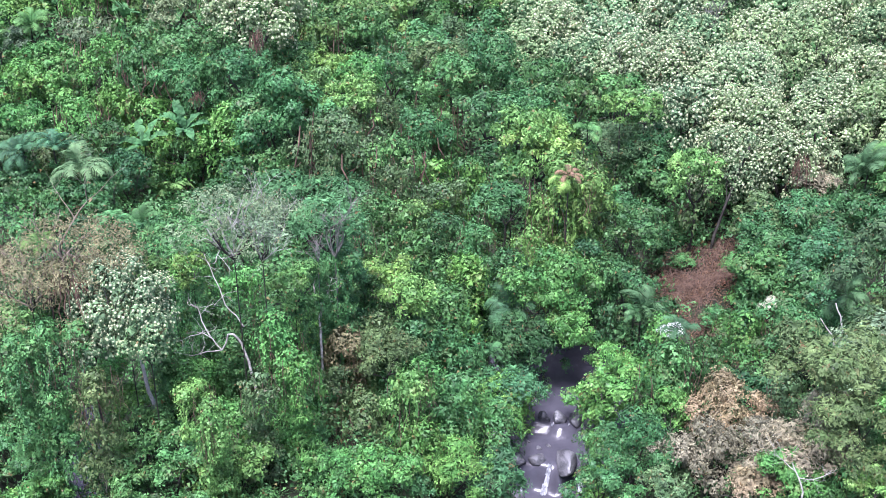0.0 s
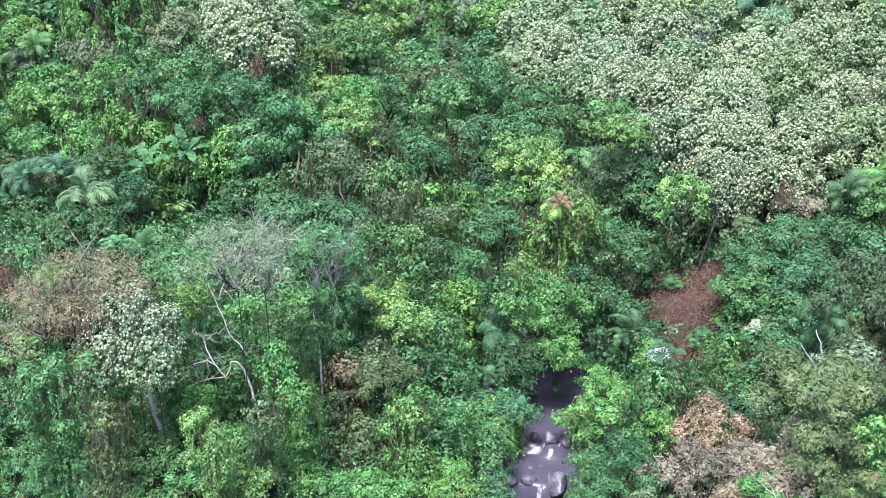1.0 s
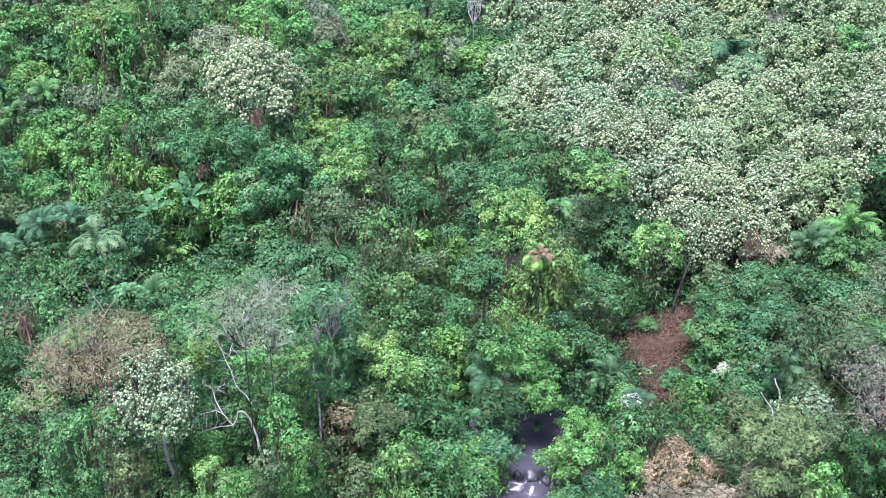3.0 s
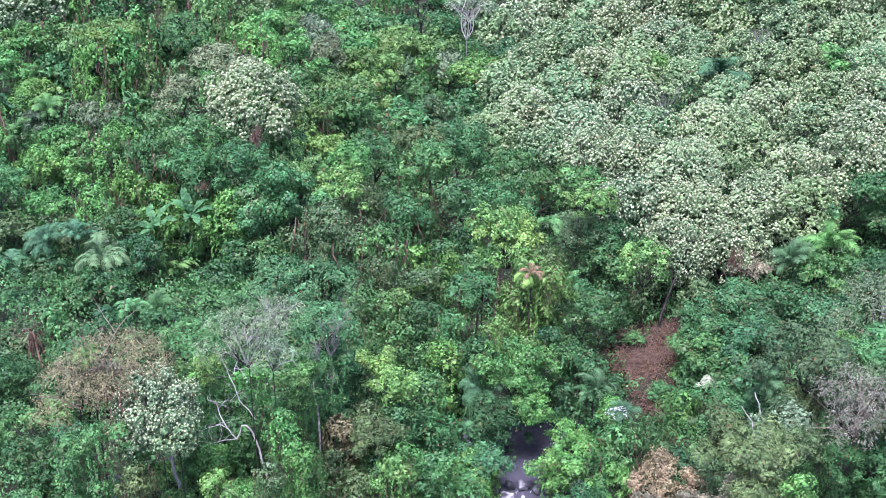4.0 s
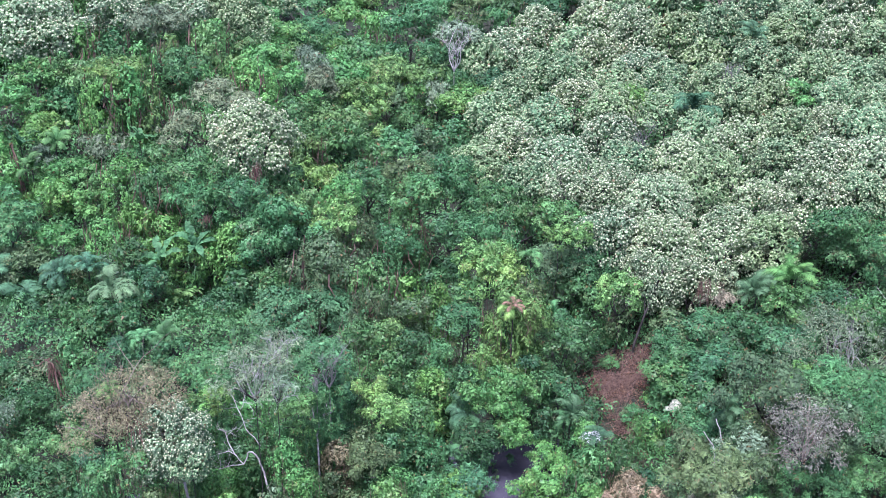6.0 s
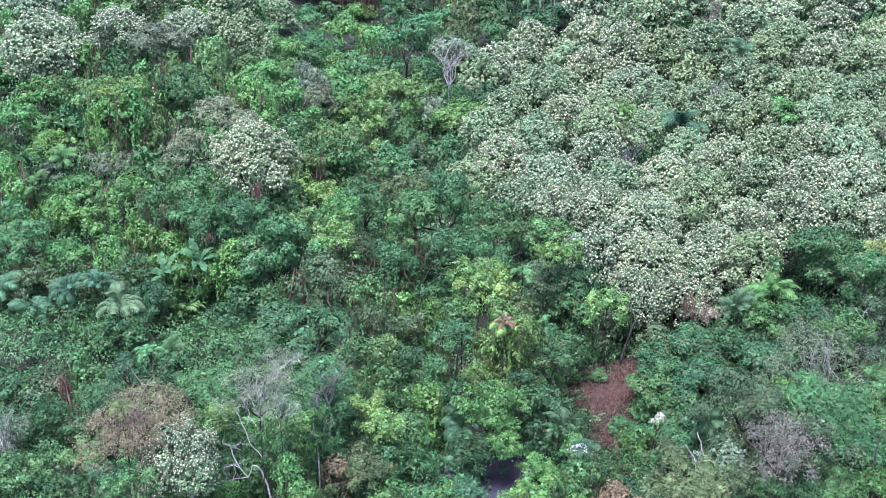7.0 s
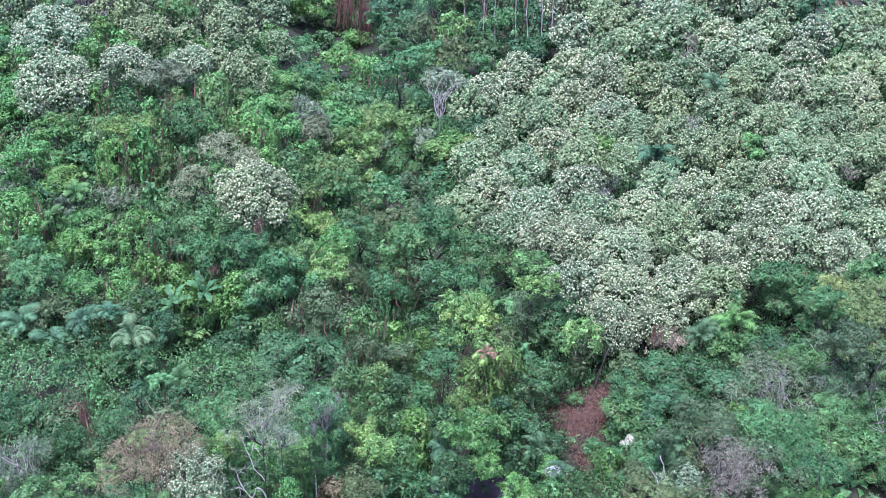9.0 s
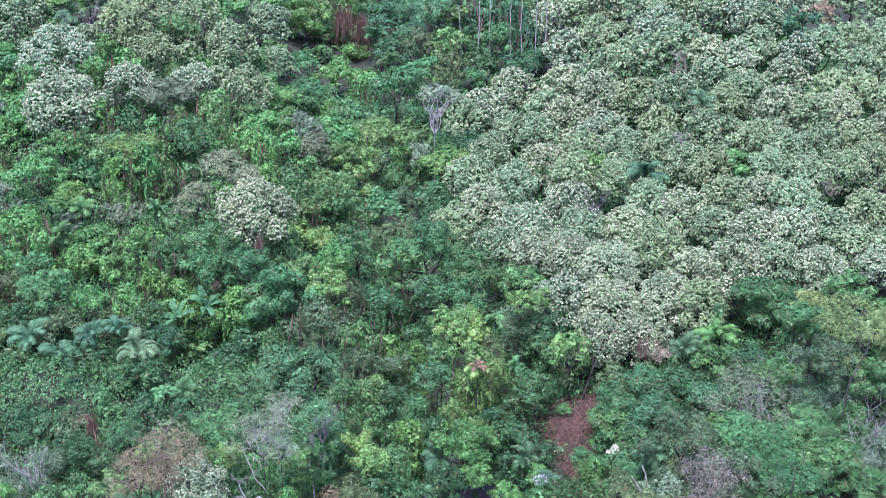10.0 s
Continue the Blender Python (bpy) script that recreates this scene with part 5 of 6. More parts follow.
vine_tower(-58.2, 127.5, 7.7, 2.4, "frond")
feather_tree(-13.8, 69.7, 4.1, 1.4, "dark")
thicket(68.2, 195.3, 17.5, 3.3, "olive")
thicket(-31.6, 52.4, 3.7, 1.3, "green")
vine_tower(92.8, 166.5, 15.1, 2.7, "green")
thicket(6.3, 141.6, 2.5, 2.4, "green")
feather_tree(-12.3, 134.7, 3.8, 2.7, "grey")
thicket(-26.0, 201.6, 8.0, 2.9, "bright")
feather_tree(-10.0, 61.2, 8.6, 1.6, "grey")
thicket(-41.7, 86.3, 4.7, 1.6, "dark")
feather_tree(25.9, 48.9, 5.6, 1.2, "green")
thicket(-42.7, 149.2, 13.8, 2.6, "bright")
feather_tree(-23.1, 219.9, 6.5, 3.2, "green")
feather_tree(-19.1, 110.1, 10.0, 2.1, "grey")
thicket(45.3, 58.4, 7.4, 1.3, "dark")
broad_tree(-16.5, 129.4, 6.5, 2.5, "bright")
broad_tree(10.2, 199.5, 5.6, 3.0, "frond")
thicket(-39.7, 58.1, 3.2, 1.3, "green")
vine_tower(6.1, 68.4, 2.8, 1.6, "lime")
broad_tree(23.8, 49.9, 5.8, 1.3, "olive")
broad_tree(-2.7, 141.7, -1.0, 2.6, "olive")
feather_tree(-24.7, 69.8, 2.7, 1.6, "dark")
broad_tree(3.3, 151.7, 2.9, 2.8, "green")
broad_tree(1.7, 124.0, 0.2, 2.1, "olive")
thicket(-13.4, 83.4, 2.8, 1.7, "green")
thicket(-11.4, 53.4, 6.8, 1.3, "dark")
thicket(49.0, 65.9, 9.3, 1.5, "bright")
thicket(33.0, 79.8, 4.2, 1.8, "dark")
vine_tower(-33.5, 125.7, 10.4, 2.3, "bright")
feather_tree(-42.7, 96.1, 5.1, 1.8, "green")
broad_tree(-9.2, 135.1, 2.5, 2.3, "frond")
thicket(-42.7, 70.7, 2.0, 1.6, "dark")
broad_tree(-5.5, 243.1, 5.6, 4.1, "dark")
thicket(-5.6, 57.2, 4.9, 1.3, "dark")
feather_tree(3.0, 69.6, -2.3, 1.6, "dark")
broad_tree(0.9, 142.5, -1.2, 2.6, "bright")
vine_tower(-52.5, 95.4, 4.5, 1.7, "bright")
thicket(-15.5, 67.1, 4.8, 1.6, "green")
thicket(-24.8, 166.6, 8.6, 2.5, "bright")
feather_tree(3.9, 180.5, 5.9, 3.3, "olive")
vine_tower(-55.1, 123.2, 6.8, 2.5, "frond")
feather_tree(-27.9, 88.4, 2.4, 1.6, "dark")
vine_tower(-44.3, 191.0, 14.8, 2.8, "bright")
vine_tower(-21.8, 91.1, -3.0, 1.8, "bright")
feather_tree(33.9, 204.4, 8.6, 3.1, "grey")
feather_tree(16.8, 84.2, 3.6, 2.0, "dark")
thicket(98.7, 181.6, 16.5, 3.0, "grey")
thicket(-7.8, 216.9, -3.0, 3.1, "dark")
thicket(23.2, 75.8, 3.0, 1.6, "olive")
feather_tree(12.5, 240.5, 6.9, 3.5, "green")
thicket(-3.1, 154.5, 2.1, 2.5, "green")
thicket(11.3, 142.1, 1.9, 2.7, "dark")
thicket(-47.1, 155.0, 14.7, 1.8, "bright")
vine_tower(-60.2, 125.1, 8.1, 1.7, "bright")
thicket(36.1, 49.8, 5.4, 0.9, "bright")
thicket(38.7, 69.8, 8.4, 1.4, "dark")
vine_tower(-22.1, 107.1, 9.4, 1.6, "bright")
broad_tree(-4.9, 213.3, 2.4, 2.2, "dark")
thicket(44.9, 50.1, 5.7, 1.1, "dark")
thicket(-18.3, 76.7, -0.1, 1.1, "dark")
thicket(-23.1, 179.3, 6.4, 2.3, "frond")
white_tree(-33.8, 156.1, 12.1, 1.9, "pale")
thicket(-22.6, 131.4, 8.5, 1.9, "frond")
thicket(-1.7, 55.7, 4.3, 1.2, "dark")
thicket(-11.2, 156.1, 2.7, 2.0, "bright")
thicket(-37.4, 75.9, -0.5, 1.3, "dark")
thicket(-29.1, 85.1, 3.2, 1.5, "olive")
thicket(-21.8, 157.2, 7.3, 1.8, "bright")
broad_tree(8.4, 102.3, 3.0, 1.5, "frond")
feather_tree(-48.2, 99.5, 5.2, 1.3, "green")
vine_tower(-31.5, 132.4, 10.0, 1.6, "frond")
thicket(-20.3, 216.8, 4.6, 2.5, "bright")
thicket(-26.9, 140.9, 10.6, 1.7, "bright")
broad_tree(-12.8, 126.5, 4.9, 1.5, "bright")
broad_tree(5.0, 76.0, 4.9, 1.5, "green")
thicket(43.1, 80.6, 9.8, 1.1, "green")
thicket(-1.0, 51.6, 4.6, 1.0, "bright")
thicket(-33.8, 92.5, 2.6, 1.3, "dark")
thicket(-26.8, 63.1, 1.5, 1.3, "dark")
thicket(-6.8, 220.2, 2.8, 2.3, "dark")
thicket(29.7, 81.0, 4.2, 1.3, "grey")
thicket(-40.6, 84.6, -1.8, 1.4, "green")
thicket(-32.6, 88.3, 2.9, 1.2, "olive")
thicket(-12.0, 148.8, 3.4, 2.0, "bright")
thicket(2.1, 113.1, 2.4, 1.4, "olive")
thicket(-17.1, 217.9, 1.4, 2.7, "frond")
vine_tower(-45.2, 96.2, 5.2, 1.5, "bright")
thicket(-22.0, 139.9, 8.3, 1.8, "frond")
thicket(-5.8, 51.9, 3.8, 0.9, "olive")
vine_tower(-26.2, 127.2, 7.8, 1.5, "bright")
white_tree(-27.9, 146.9, 10.9, 2.0, "pale")
thicket(-7.7, 184.3, -1.0, 2.0, "frond")
thicket(-24.2, 81.7, -1.9, 1.3, "dark")
thicket(13.8, 195.9, 3.8, 2.5, "dark")
thicket(17.3, 166.6, 3.5, 1.9, "bright")
thicket(22.1, 187.0, 3.7, 2.0, "dark")
thicket(-61.8, 152.8, 13.9, 1.7, "bright")
vine_tower(-42.4, 122.0, 11.2, 1.7, "green")
broad_tree(-22.5, 209.3, 5.5, 2.3, "frond")
thicket(-34.5, 116.9, 5.8, 1.5, "bright")
thicket(46.5, 50.8, 5.9, 1.0, "dark")
thicket(9.5, 67.8, 3.2, 1.1, "dark")
broad_tree(-27.6, 55.5, 3.4, 1.0, "green")
thicket(-31.3, 152.9, 11.9, 1.8, "bright")
thicket(-34.7, 147.8, 12.1, 1.7, "frond")
thicket(-17.0, 115.7, 8.9, 1.7, "bright")
white_tree(-70.8, 152.2, 12.2, 2.0, "pale")
vine_tower(-50.8, 104.0, 5.4, 1.7, "frond")
thicket(13.4, 203.3, 5.9, 2.6, "green")
thicket(-23.8, 52.4, 2.7, 1.0, "dark")
feather_tree(-19.0, 94.9, 8.8, 1.5, "dark")
thicket(4.6, 90.1, 1.0, 1.4, "dark")
white_tree(-50.4, 156.0, 15.0, 1.7, "pale")
vine_tower(-34.6, 102.7, 3.4, 1.5, "frond")
thicket(-2.1, 72.7, 3.7, 1.3, "frond")
broad_tree(-14.9, 51.2, 10.3, 1.0, "frond")
thicket(30.1, 62.5, 6.1, 1.0, "bright")
thicket(-0.5, 83.0, 2.5, 1.6, "bright")
broad_tree(14.0, 76.0, 1.9, 1.3, "dark")
thicket(-17.1, 144.5, 5.7, 1.9, "frond")
thicket(16.2, 76.4, 1.7, 1.1, "dark")
feather_tree(-41.8, 108.5, 4.6, 1.4, "grey")
thicket(-56.6, 160.7, 15.5, 1.9, "bright")
thicket(10.8, 64.7, 0.2, 1.1, "dark")
broad_tree(7.1, 96.9, 3.3, 1.3, "green")
thicket(-60.9, 121.8, 8.1, 1.9, "green")
vine_tower(23.2, 43.7, 3.6, 1.0, "green")
broad_tree(12.8, 43.5, -0.2, 1.2, "green")
thicket(14.4, 43.2, 0.3, 1.2, "green")
broad_tree(-12.9, 40.1, 2.7, 1.2, "dark")
thicket(2.8, 44.0, 0.3, 1.2, "green")
thicket(20.2, 41.7, 2.1, 1.1, "green")
vine_tower(-8.5, 43.1, 2.0, 1.1, "green")
thicket(-2.4, 42.0, 1.4, 1.1, "green")
vine_tower(-21.7, 41.8, 2.7, 1.3, "bright")
thicket(10.6, 44.3, -0.1, 1.3, "bright")
thicket(-4.3, 42.2, 1.6, 1.2, "green")
vine_tower(17.3, 43.2, 0.7, 1.3, "olive")
thicket(-24.5, 47.7, 3.1, 1.4, "green")
vine_tower(22.3, 40.9, 2.2, 1.2, "olive")
broad_tree(-19.4, 43.4, 2.3, 1.2, "bright")
broad_tree(-7.2, 52.4, 1.3, 1.3, "green")
thicket(-6.2, 41.3, 1.8, 1.2, "bright")
thicket(-20.2, 47.2, 1.3, 1.1, "green")
vine_tower(19.0, 43.8, 1.5, 1.2, "green")
thicket(-9.9, 41.0, 2.5, 1.1, "olive")
thicket(0.3, 43.7, 0.8, 1.2, "green")
thicket(-18.0, 40.0, 2.8, 1.2, "green")
thicket(8.4, 43.5, -0.1, 1.3, "olive")
thicket(22.0, 44.7, 7.4, 1.0, "bright")
thicket(-23.3, 43.5, 3.2, 1.0, "olive")
thicket(11.7, 47.4, -0.1, 1.2, "olive")
broad_tree(13.2, 53.8, -0.1, 1.3, "bright")
thicket(-11.8, 41.7, 2.9, 1.1, "green")
thicket(22.8, 44.8, 5.4, 1.1, "bright")
thicket(-9.1, 49.9, 2.5, 1.2, "dark")
thicket(-19.6, 39.9, 2.9, 1.1, "olive")
thicket(-14.4, 39.7, 2.9, 1.0, "green")
thicket(18.8, 41.1, 1.6, 1.0, "green")
vine_tower(18.9, 51.7, 2.7, 1.3, "olive")
broad_tree(9.8, 46.2, -0.2, 0.8, "green")
broad_tree(-7.9, 40.6, 2.1, 0.7, "dark")
thicket(-1.6, 43.7, 1.4, 0.9, "green")
broad_tree(-4.7, 59.5, 5.1, 0.9, "dark")
thicket(-20.6, 42.7, 2.7, 0.9, "bright")
vine_tower(25.3, 50.9, 7.0, 0.8, "green")
broad_tree(22.2, 42.5, 3.0, 0.8, "olive")
thicket(-22.9, 44.9, 3.0, 0.7, "bright")
thicket(-11.0, 40.0, 2.8, 0.6, "green")
broad_tree(-24.3, 51.0, 2.8, 0.9, "dark")
thicket(1.7, 45.3, 0.5, 0.8, "bright")
thicket(10.5, 66.3, 2.7, 1.1, "dark")
vine_tower(-21.7, 51.7, -0.1, 0.9, "olive")
thicket(-22.0, 39.8, 3.2, 0.8, "green")
vine_tower(-14.3, 63.4, 4.4, 0.9, "green")
broad_tree(21.9, 43.8, 3.6, 0.8, "green")
thicket(-14.7, 50.5, 5.4, 0.8, "green")
broad_tree(-1.2, 45.5, 1.3, 0.7, "dark")
thicket(0.2, 51.6, 0.9, 1.0, "green")
thicket(1.5, 42.4, 0.7, 0.8, "olive")
broad_tree(16.1, 44.2, 0.6, 0.7, "olive")
thicket(-13.8, 41.8, 3.2, 0.7, "olive")
thicket(-11.4, 51.9, 5.8, 0.9, "green")
broad_tree(-1.0, 41.9, 1.0, 0.8, "bright")

thicket(17.6, 80.0, -2.4, 1.5, "green")
thicket(21.2, 79.5, -2.7, 1.2, "olive")
thicket(22.8, 74.0, -1.8, 1.5, "green")
thicket(21.9, 71.0, -2.4, 1.3, "bright")
thicket(15.3, 69.0, -2.4, 1.1, "dark")
thicket(22.7, 72.0, -2.2, 1.2, "olive")
thicket(3.8, 57.0, -0.6, 1.5, "bright")
thicket(5.1, 62.0, -0.9, 1.3, "dark")
thicket(3.3, 53.5, -0.0, 1.4, "green")

thicket(9.6, 56.0, -0.8, 1.2, "bright")
thicket(9.2, 53.0, -1.3, 1.2, "green")
thicket(8.6, 50.5, -1.8, 1.1, "bright")
thicket(18.1, 76.5, -2.6, 0.8, "green")
thicket(19.1, 68.5, -2.6, 0.9, "green")

palm(2.3, 104.0, -7.3, 1.7, "dark")
palm(3.7, 102.0, -7.6, 1.5, "dark")
palm(1.1, 103.0, -8.5, 1.4, "dusk")

vine_tower(8.4, 69.7, 5.4, 1.8, "lime")
thicket(5.6, 61.0, -2.9, 1.2, "frond")
thicket(4.5, 58.0, -2.8, 1.2, "bright")
thicket(9.7, 59.5, -2.6, 1.1, "bright")

# ---- dead wood and single features ----


def snag(paths, radius, bark, label, name="dead_tree", category="dead tree"):
    """Bare trunk or boughs along the given bends; the first runs down to the ground."""
    for k, path in enumerate(paths):
        x, y, z = path[0]
        if k == 0:
            g = float(land(x, y)) - 0.2
            foot = new(name)
            foot.matrix_basis = pose(x, y, g)
            tagged(foot, label, category)
            if z > g + 0.4:
                path = [(x, y, g)] + path
        pts = [Vector(p) - Vector(foot.location) for p in path]
        fine = []
        for a, b in zip(pts, pts[1:]):
            fine += [a, a.lerp(b, 0.5) + Vector((dice.gauss(0, 0.03), dice.gauss(0, 0.03), 0))]
        fine.append(pts[-1])
        wood = Wood()
        r = radius * (0.7 if k == 0 else 0.3)
        n = len(fine)
        wood.add(fine, [r * (1 - 0.6 * i / n) for i in range(n)], 8)
        rnd = random.Random(k)
        if k:
            for i in range(9):
                q = rnd.randint(n // 2, n - 1)
                branching(wood, rnd, fine[q], (rnd.gauss(0, 1), rnd.gauss(0, 1), rnd.gauss(0.3, 0.6)), rnd.uniform(0.5, 1.1), r * 0.35, 1, 0.2, 0.0, 2)
        mesh_object("trunk" if k == 0 else "bough", wood.mesh("bough"), bark, foot)
    return foot


def hanging_dead(x, y, z, wide, long, count, label):
    """Dried fronds and fibres hanging in a bundle."""
    foot = new("dead_fronds")
    foot.matrix_basis = pose(x, y, z)
    tagged(foot, label, "dead fronds", "dead hanging fronds")
    rnd = random.Random(int(10 * abs(x)))
    for k in range(5 * count):
        wood = Wood()
        a, r = rnd.uniform(0, 6.283), wide * rnd.uniform(0.2, 1.3)
        top = Vector((r * 0.5 * math.cos(a), r * 0.5 * math.sin(a), rnd.uniform(-0.1, 0.25) * long))
        ln = long * rnd.uniform(0.25, 1.0)
        path = [top + Vector((r * 0.5 * math.cos(a) * u + rnd.gauss(0, 0.06), r * 0.5 * math.sin(a) * u + rnd.gauss(0, 0.06), -ln * u)) for u in (0, 0.25, 0.5, 0.75, 1.0)]
        k2 = 1.0 if y < 150 else 2.2
        wood.add(path, [0.012 * k2, 0.024 * k2, 0.026 * k2, 0.018 * k2, 0.006], 3)
        mesh_object("frond", wood.mesh("frond"), RED_BARK, foot)
    return foot


def vine_tangle(cx, cy, rx, ry, turn, count, label):
    """A sprawl of dead vines over the slope, in arcs crossing each other."""
    rnd, wood = random.Random(int(cx * 10)), Wood()
    for k in range(count):
        a, r = rnd.uniform(0, 6.283), math.sqrt(rnd.uniform(0, 1))
        u, v = rx * r * math.cos(a), ry * r * math.sin(a)
        x, y = cx + u * math.cos(turn) - v * math.sin(turn), cy + u * math.sin(turn) + v * math.cos(turn)
        b, ln, up = rnd.gauss(-0.9, 0.8), rnd.uniform(0.7, 2.6), rnd.uniform(0.05, 0.6)
        path = []
        for i in range(7):
            s = i / 6
            px, py = x + ln * (s - 0.5) * math.cos(b) + rnd.gauss(0, 0.08), y + ln * (s - 0.5) * math.sin(b) + rnd.gauss(0, 0.08)
            path.append((px, py, float(land(px, py)) + 0.1 + 0.25 * math.sin(2.1 * px) * math.sin(1.7 * py) + up * math.sin(math.pi * s) + rnd.uniform(0, 0.35)))
        wood.add(path, [rnd.uniform(0.006, 0.019)] * 7, 3)
    ob = mesh_object("dead_vine_tangle", wood.mesh("dead_vine_tangle"), VINE)
    return tagged(ob, label, "dead vines", kind="stuff")


dice = random.Random(23)
snag([[(-9.4, 48.9, 3.6), (-9.8, 49.5, 4.7), (-10.1, 50.0, 5.8), (-10.5, 50.5, 6.6), (-10.9, 50.7, 7.0), (-11.2, 50.7, 7.0), (-11.3, 50.5, 6.6), (-11.5, 50.3, 6.3)], [(-11.5, 50.3, 6.3), (-12.0, 50.6, 6.8), (-12.5, 50.7, 7.1), (-13.2, 50.7, 6.9)], [(-11.5, 50.3, 6.3), (-12.3, 50.3, 6.2), (-13.1, 50.2, 6.0)], [(-10.4, 51.1, 7.2), (-10.8, 51.4, 7.7), (-11.4, 51.7, 8.2), (-11.7, 52.1, 9.0), (-12.2, 52.6, 10.0), (-12.5, 52.9, 10.6)], [(-12.1, 50.8, 6.7), (-12.6, 51.2, 7.5), (-12.8, 51.5, 8.1), (-13.2, 51.6, 8.3)]], 0.13, PALE_BARK, "crooked grey dead tree with bare white boughs")
snag([[(-6.7, 53.3, 5.3), (-6.8, 53.8, 6.0), (-6.6, 54.0, 6.5), (-6.7, 54.2, 6.9), (-7.0, 54.4, 7.2), (-7.1, 54.7, 7.7), (-6.9, 55.0, 8.3)], [(-6.6, 54.2, 6.8), (-6.3, 54.5, 7.4), (-6.1, 54.9, 8.0)]], 0.11, PALE_BARK, "pale twisted dead trunk among green vines")
snag([[(-14.8, 48.2, 4.5), (-15.2, 48.7, 5.6), (-15.6, 49.3, 6.6), (-15.9, 49.7, 7.4), (-16.1, 50.2, 8.3)], [(-15.9, 49.7, 7.4), (-15.3, 50.0, 8.0), (-14.7, 50.2, 8.4)]], 0.17, PALE_BARK, "leaning pale trunk of a flowering tree")
snag([[(20.6, 77.5, -1.0), (21.4, 78.2, 1.4), (22.2, 78.8, 3.6), (22.9, 79.2, 5.6)], [(21.4, 78.2, 1.4), (21.4, 78.8, 3.0), (21.0, 79.4, 4.6)]], 0.2, BARK, "leaning trunk wrapped in dry vines on the slope")
snag([[(22.7, 55.4, 4.3), (22.6, 55.8, 5.0), (22.3, 56.1, 5.7)]], 0.10, PALE_BARK, "thin pale broken trunk in the thicket")
snag([[(40.5, 58.3, 13.0), (41.3, 58.9, 14.1), (42.0, 59.4, 15.2), (42.3, 60.0, 16.3)], [(42.0, 59.4, 15.2), (41.3, 59.9, 16.1), (40.9, 60.4, 16.9)]], 0.10, BARK, "grey leaning trunk beneath a yellowing crown")
snag([[(33.9, 50.7, 7.7), (34.2, 51.2, 8.7), (34.9, 51.6, 9.7), (34.8, 52.0, 10.4)], [(34.2, 51.2, 8.7), (33.5, 51.5, 9.4), (33.0, 52.0, 10.2)]], 0.08, BARK, "bare bough rising out of a green crown")
snag([[(22.0, 54.1, 3.6), (21.9, 54.6, 4.4), (21.2, 55.1, 5.3)]], 0.09, PALE_BARK, "pale bent root over the slope")
snag([[(-27.5, 63.1, 0.7), (-28.1, 64.1, 2.6), (-28.7, 65.2, 4.7)], [(-28.7, 65.2, 4.7), (-29.3, 65.4, 5.0), (-29.9, 65.2, 4.5)]], 0.2, RED_BARK, "reddish-brown dead palm trunk shedding fibres")
snag([[(17.0, 42.5, 3.4), (16.8, 42.8, 4.0), (16.5, 43.2, 4.6)], [(16.8, 42.8, 4.0), (17.5, 42.8, 3.9), (18.3, 42.9, 4.2)], [(16.7, 43.0, 4.2), (16.1, 43.2, 4.7), (15.7, 43.4, 4.9)]], 0.08, PALE_BARK, "bare pale branches over a green bush")
snag([[(11.8, 179.3, 2.1), (11.5, 182.0, 7.2), (11.2, 184.4, 11.8)]], 0.16, GREY_BARK, "tall bare forest trunk in deep shade", "forest_trunk", "tree trunk")
snag([[(14.7, 179.5, 2.6), (15.0, 182.4, 8.2), (15.2, 185.3, 13.7)]], 0.16, GREY_BARK, "tall bare forest trunk in deep shade", "forest_trunk", "tree trunk")
snag([[(20.9, 178.8, 1.7), (20.7, 181.7, 7.3), (21.0, 184.6, 12.9)]], 0.16, GREY_BARK, "tall bare forest trunk in deep shade", "forest_trunk", "tree trunk")
snag([[(25.2, 178.7, 1.7), (25.5, 181.6, 7.3), (25.9, 184.7, 13.4)]], 0.16, GREY_BARK, "tall bare forest trunk in deep shade", "forest_trunk", "tree trunk")
snag([[(27.2, 180.1, 4.5), (27.5, 182.5, 9.2), (27.8, 184.9, 13.9)]], 0.16, GREY_BARK, "tall bare forest trunk in deep shade", "forest_trunk", "tree trunk")
snag([[(17.0, 179.2, 2.1), (16.9, 181.8, 7.2), (17.1, 184.7, 12.8)]], 0.16, GREY_BARK, "tall bare forest trunk in deep shade", "forest_trunk", "tree trunk")
snag([[(23.0, 179.2, 2.6), (22.7, 182.1, 8.2), (23.1, 184.8, 13.3)]], 0.16, GREY_BARK, "tall bare forest trunk in deep shade", "forest_trunk", "tree trunk")
hanging_dead(-15.7, 93.1, 9.7, 0.7, 3.0, 8, "reddish-brown dead fronds hanging under a flowering crown")
hanging_dead(-11.5, 210.2, 3.0, 2.6, 9.0, 22, "red-brown dead fronds hanging in deep shade")
hanging_dead(-7.7, 206.0, 2.7, 2.0, 8.0, 18, "red-brown dead fronds hanging in deep shade")
hanging_dead(26.2, 77.2, 5.3, 0.9, 2.6, 7, "brown dried fronds hanging beside a flowering tree")
hanging_dead(-20.3, 90.3, 5.6, 0.5, 1.4, 5, "brown dried fronds on a small plant")
hanging_dead(-17.6, 46.8, 12.4, 1.6, 2.2, 8, "pinkish-brown dried fronds under a dry crown")
hanging_dead(-28.6, 64.8, 4.6, 0.6, 2.6, 7, "red-brown fibres shed round a dead palm trunk")
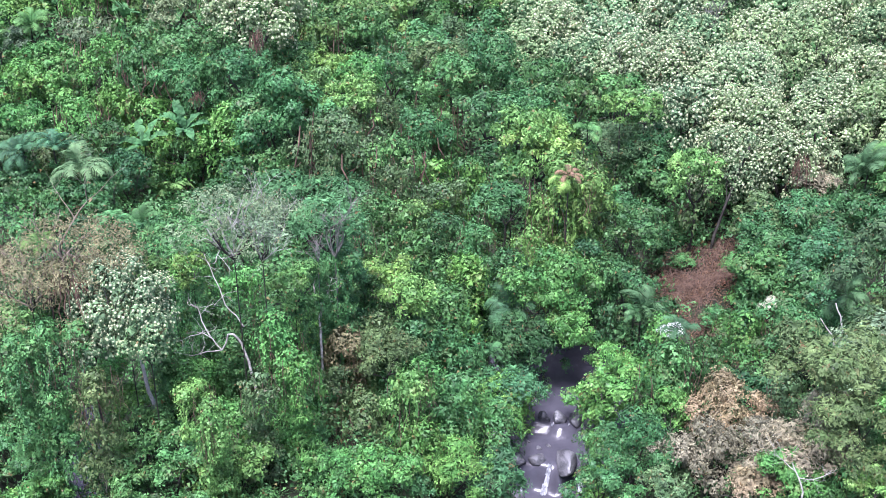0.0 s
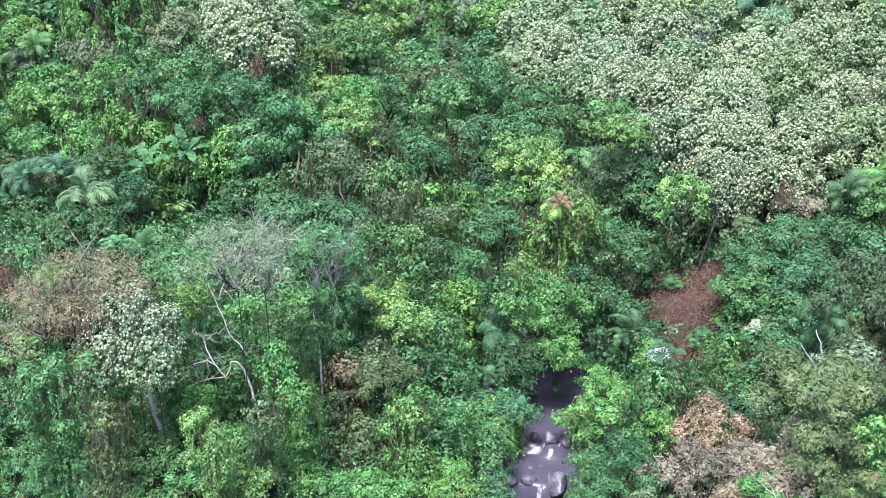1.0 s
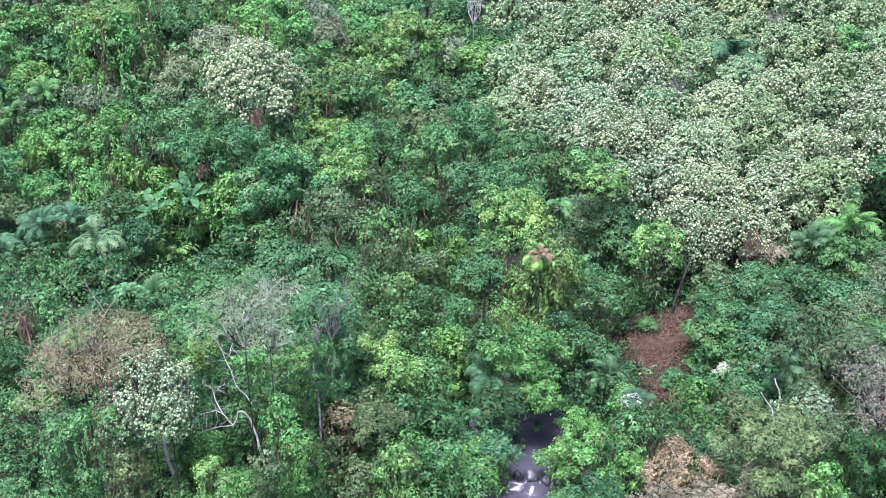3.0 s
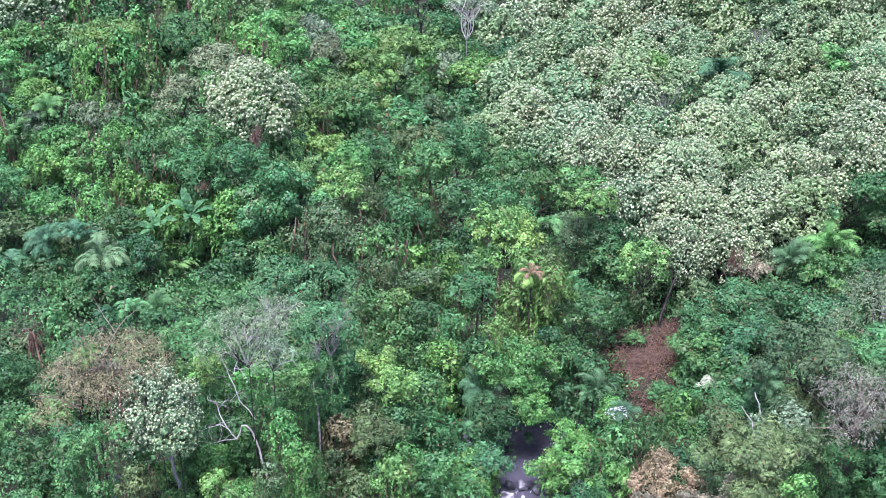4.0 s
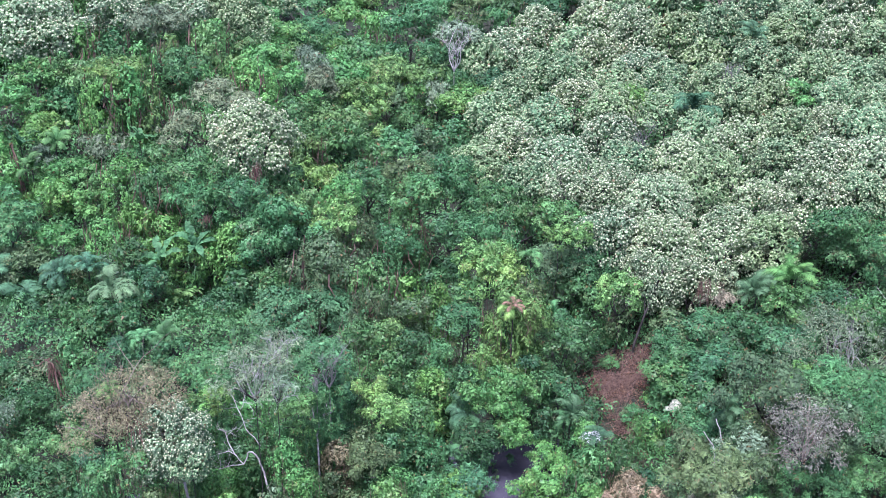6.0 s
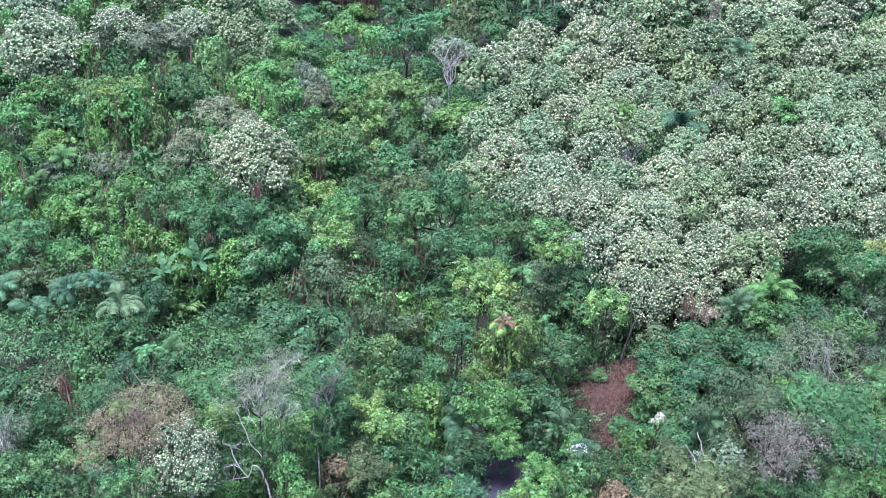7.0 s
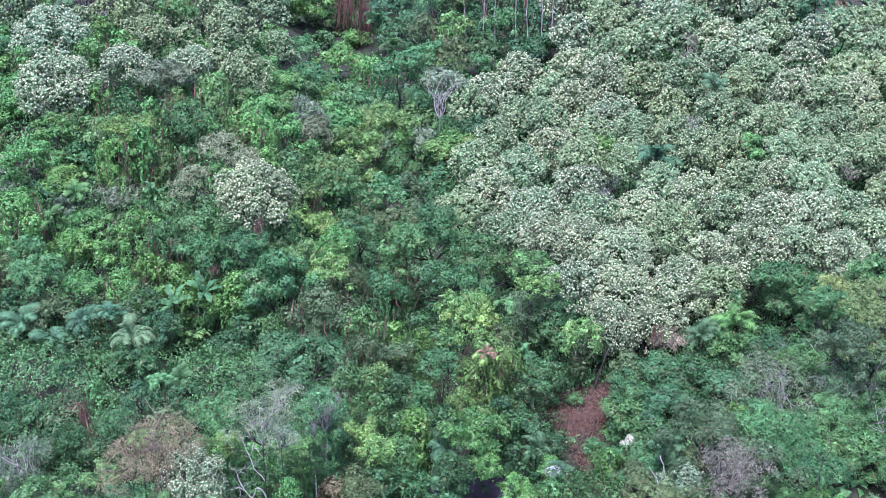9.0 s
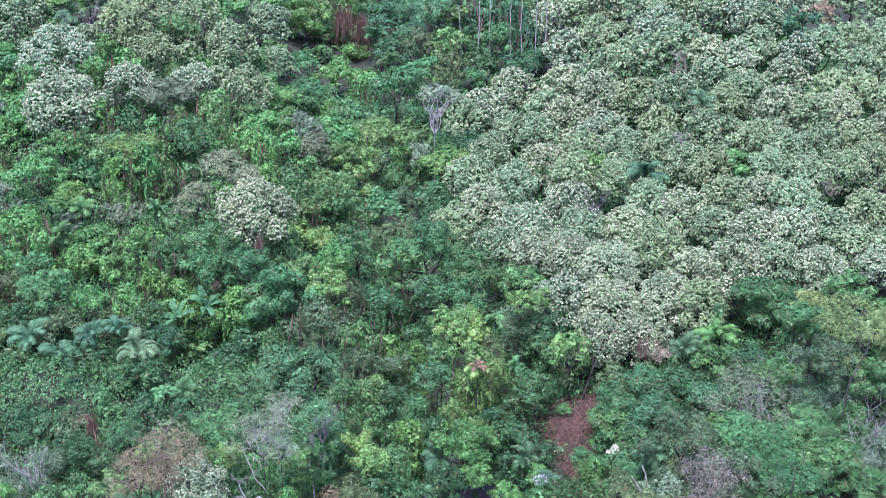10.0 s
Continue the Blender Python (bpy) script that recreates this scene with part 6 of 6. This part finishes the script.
hanging_dead(-28.1, 64.0, 2.6, 0.5, 2.0, 5, "red-brown fibres shed round a dead palm trunk")
hanging_dead(-30.3, 69.1, 2.4, 0.8, 1.4, 5, "brown dried fronds on a stump")
vine_tangle(20.1, 75.5, 3.6, 2.9, -0.25, 640, "red-brown tangle of dead vines over a bare slope")
vine_tangle(18.0, 73.0, 2.0, 1.9, 0.4, 260, "red-brown dead creepers below the bare slope")
vine_tangle(18.8, 67.5, 1.3, 3.4, 0.1, 260, "brown dead vines and litter down a gully")
vine_tangle(24.5, 68.5, 1.8, 2.2, 0.0, 200, "brown dead vines round a dark hollow")

spray = mesh_object("white_flower_spray", CROWNS["blossom", 1, 0], BLOSSOM, None, Matrix.Translation((13.5, 57.6, 3.0)) @ Matrix.Diagonal((0.85, 0.7, 0.5, 1)), (0.40, 0.42, 0.38))
tagged(spray, "spray of white flowers on a vine-covered tree", "flowers", kind="stuff")
foot = new("pale_palm")
foot.matrix_basis = pose(21.5, 66.6, -0.8)
tagged(foot, "small palm with bleached cream-coloured leaves", "palm")
for k in range(5):
    mesh_object("frond", FRONDS[k % 3], FROND, foot, Matrix.Rotation(-1.9 + 0.55 * k, 4, "Z") @ Matrix.Rotation(-0.5, 4, "Y") @ Matrix.Diagonal((1.25, 1.25, 1.25, 1)), (0.33, 0.35, 0.24))

top = rosette("palm", FRONDS, 6, 8.3, 69.1, 7.6, 1.25, "gold", "yellowing palm with dead red-brown fronds on a vine-covered tree", "palm", "palms", (-60, -25), False)
for k in range(8):
    m = Matrix.Translation((0, 0, 7.75 - top.location.z)) @ Matrix.Rotation(0.79 * k + dice.uniform(-0.2, 0.2), 4, "Z") @ Matrix.Rotation(-radians(dice.uniform(-25, 30)), 4, "Y") @ Matrix.Diagonal((1.0, 1.0, 1.0, 1))
    tagged(mesh_object("dead_frond", FRONDS[k % 3], FROND, top, m, (0.15, 0.098, 0.058)), "dried red-brown frond")

rosette("palm", FRONDS, 8, -19.3, 48.7, 13.3, 1.0, "frond", "small light-green palm pushing through a dry crown", "palm", "palms", (-10, 50), False)
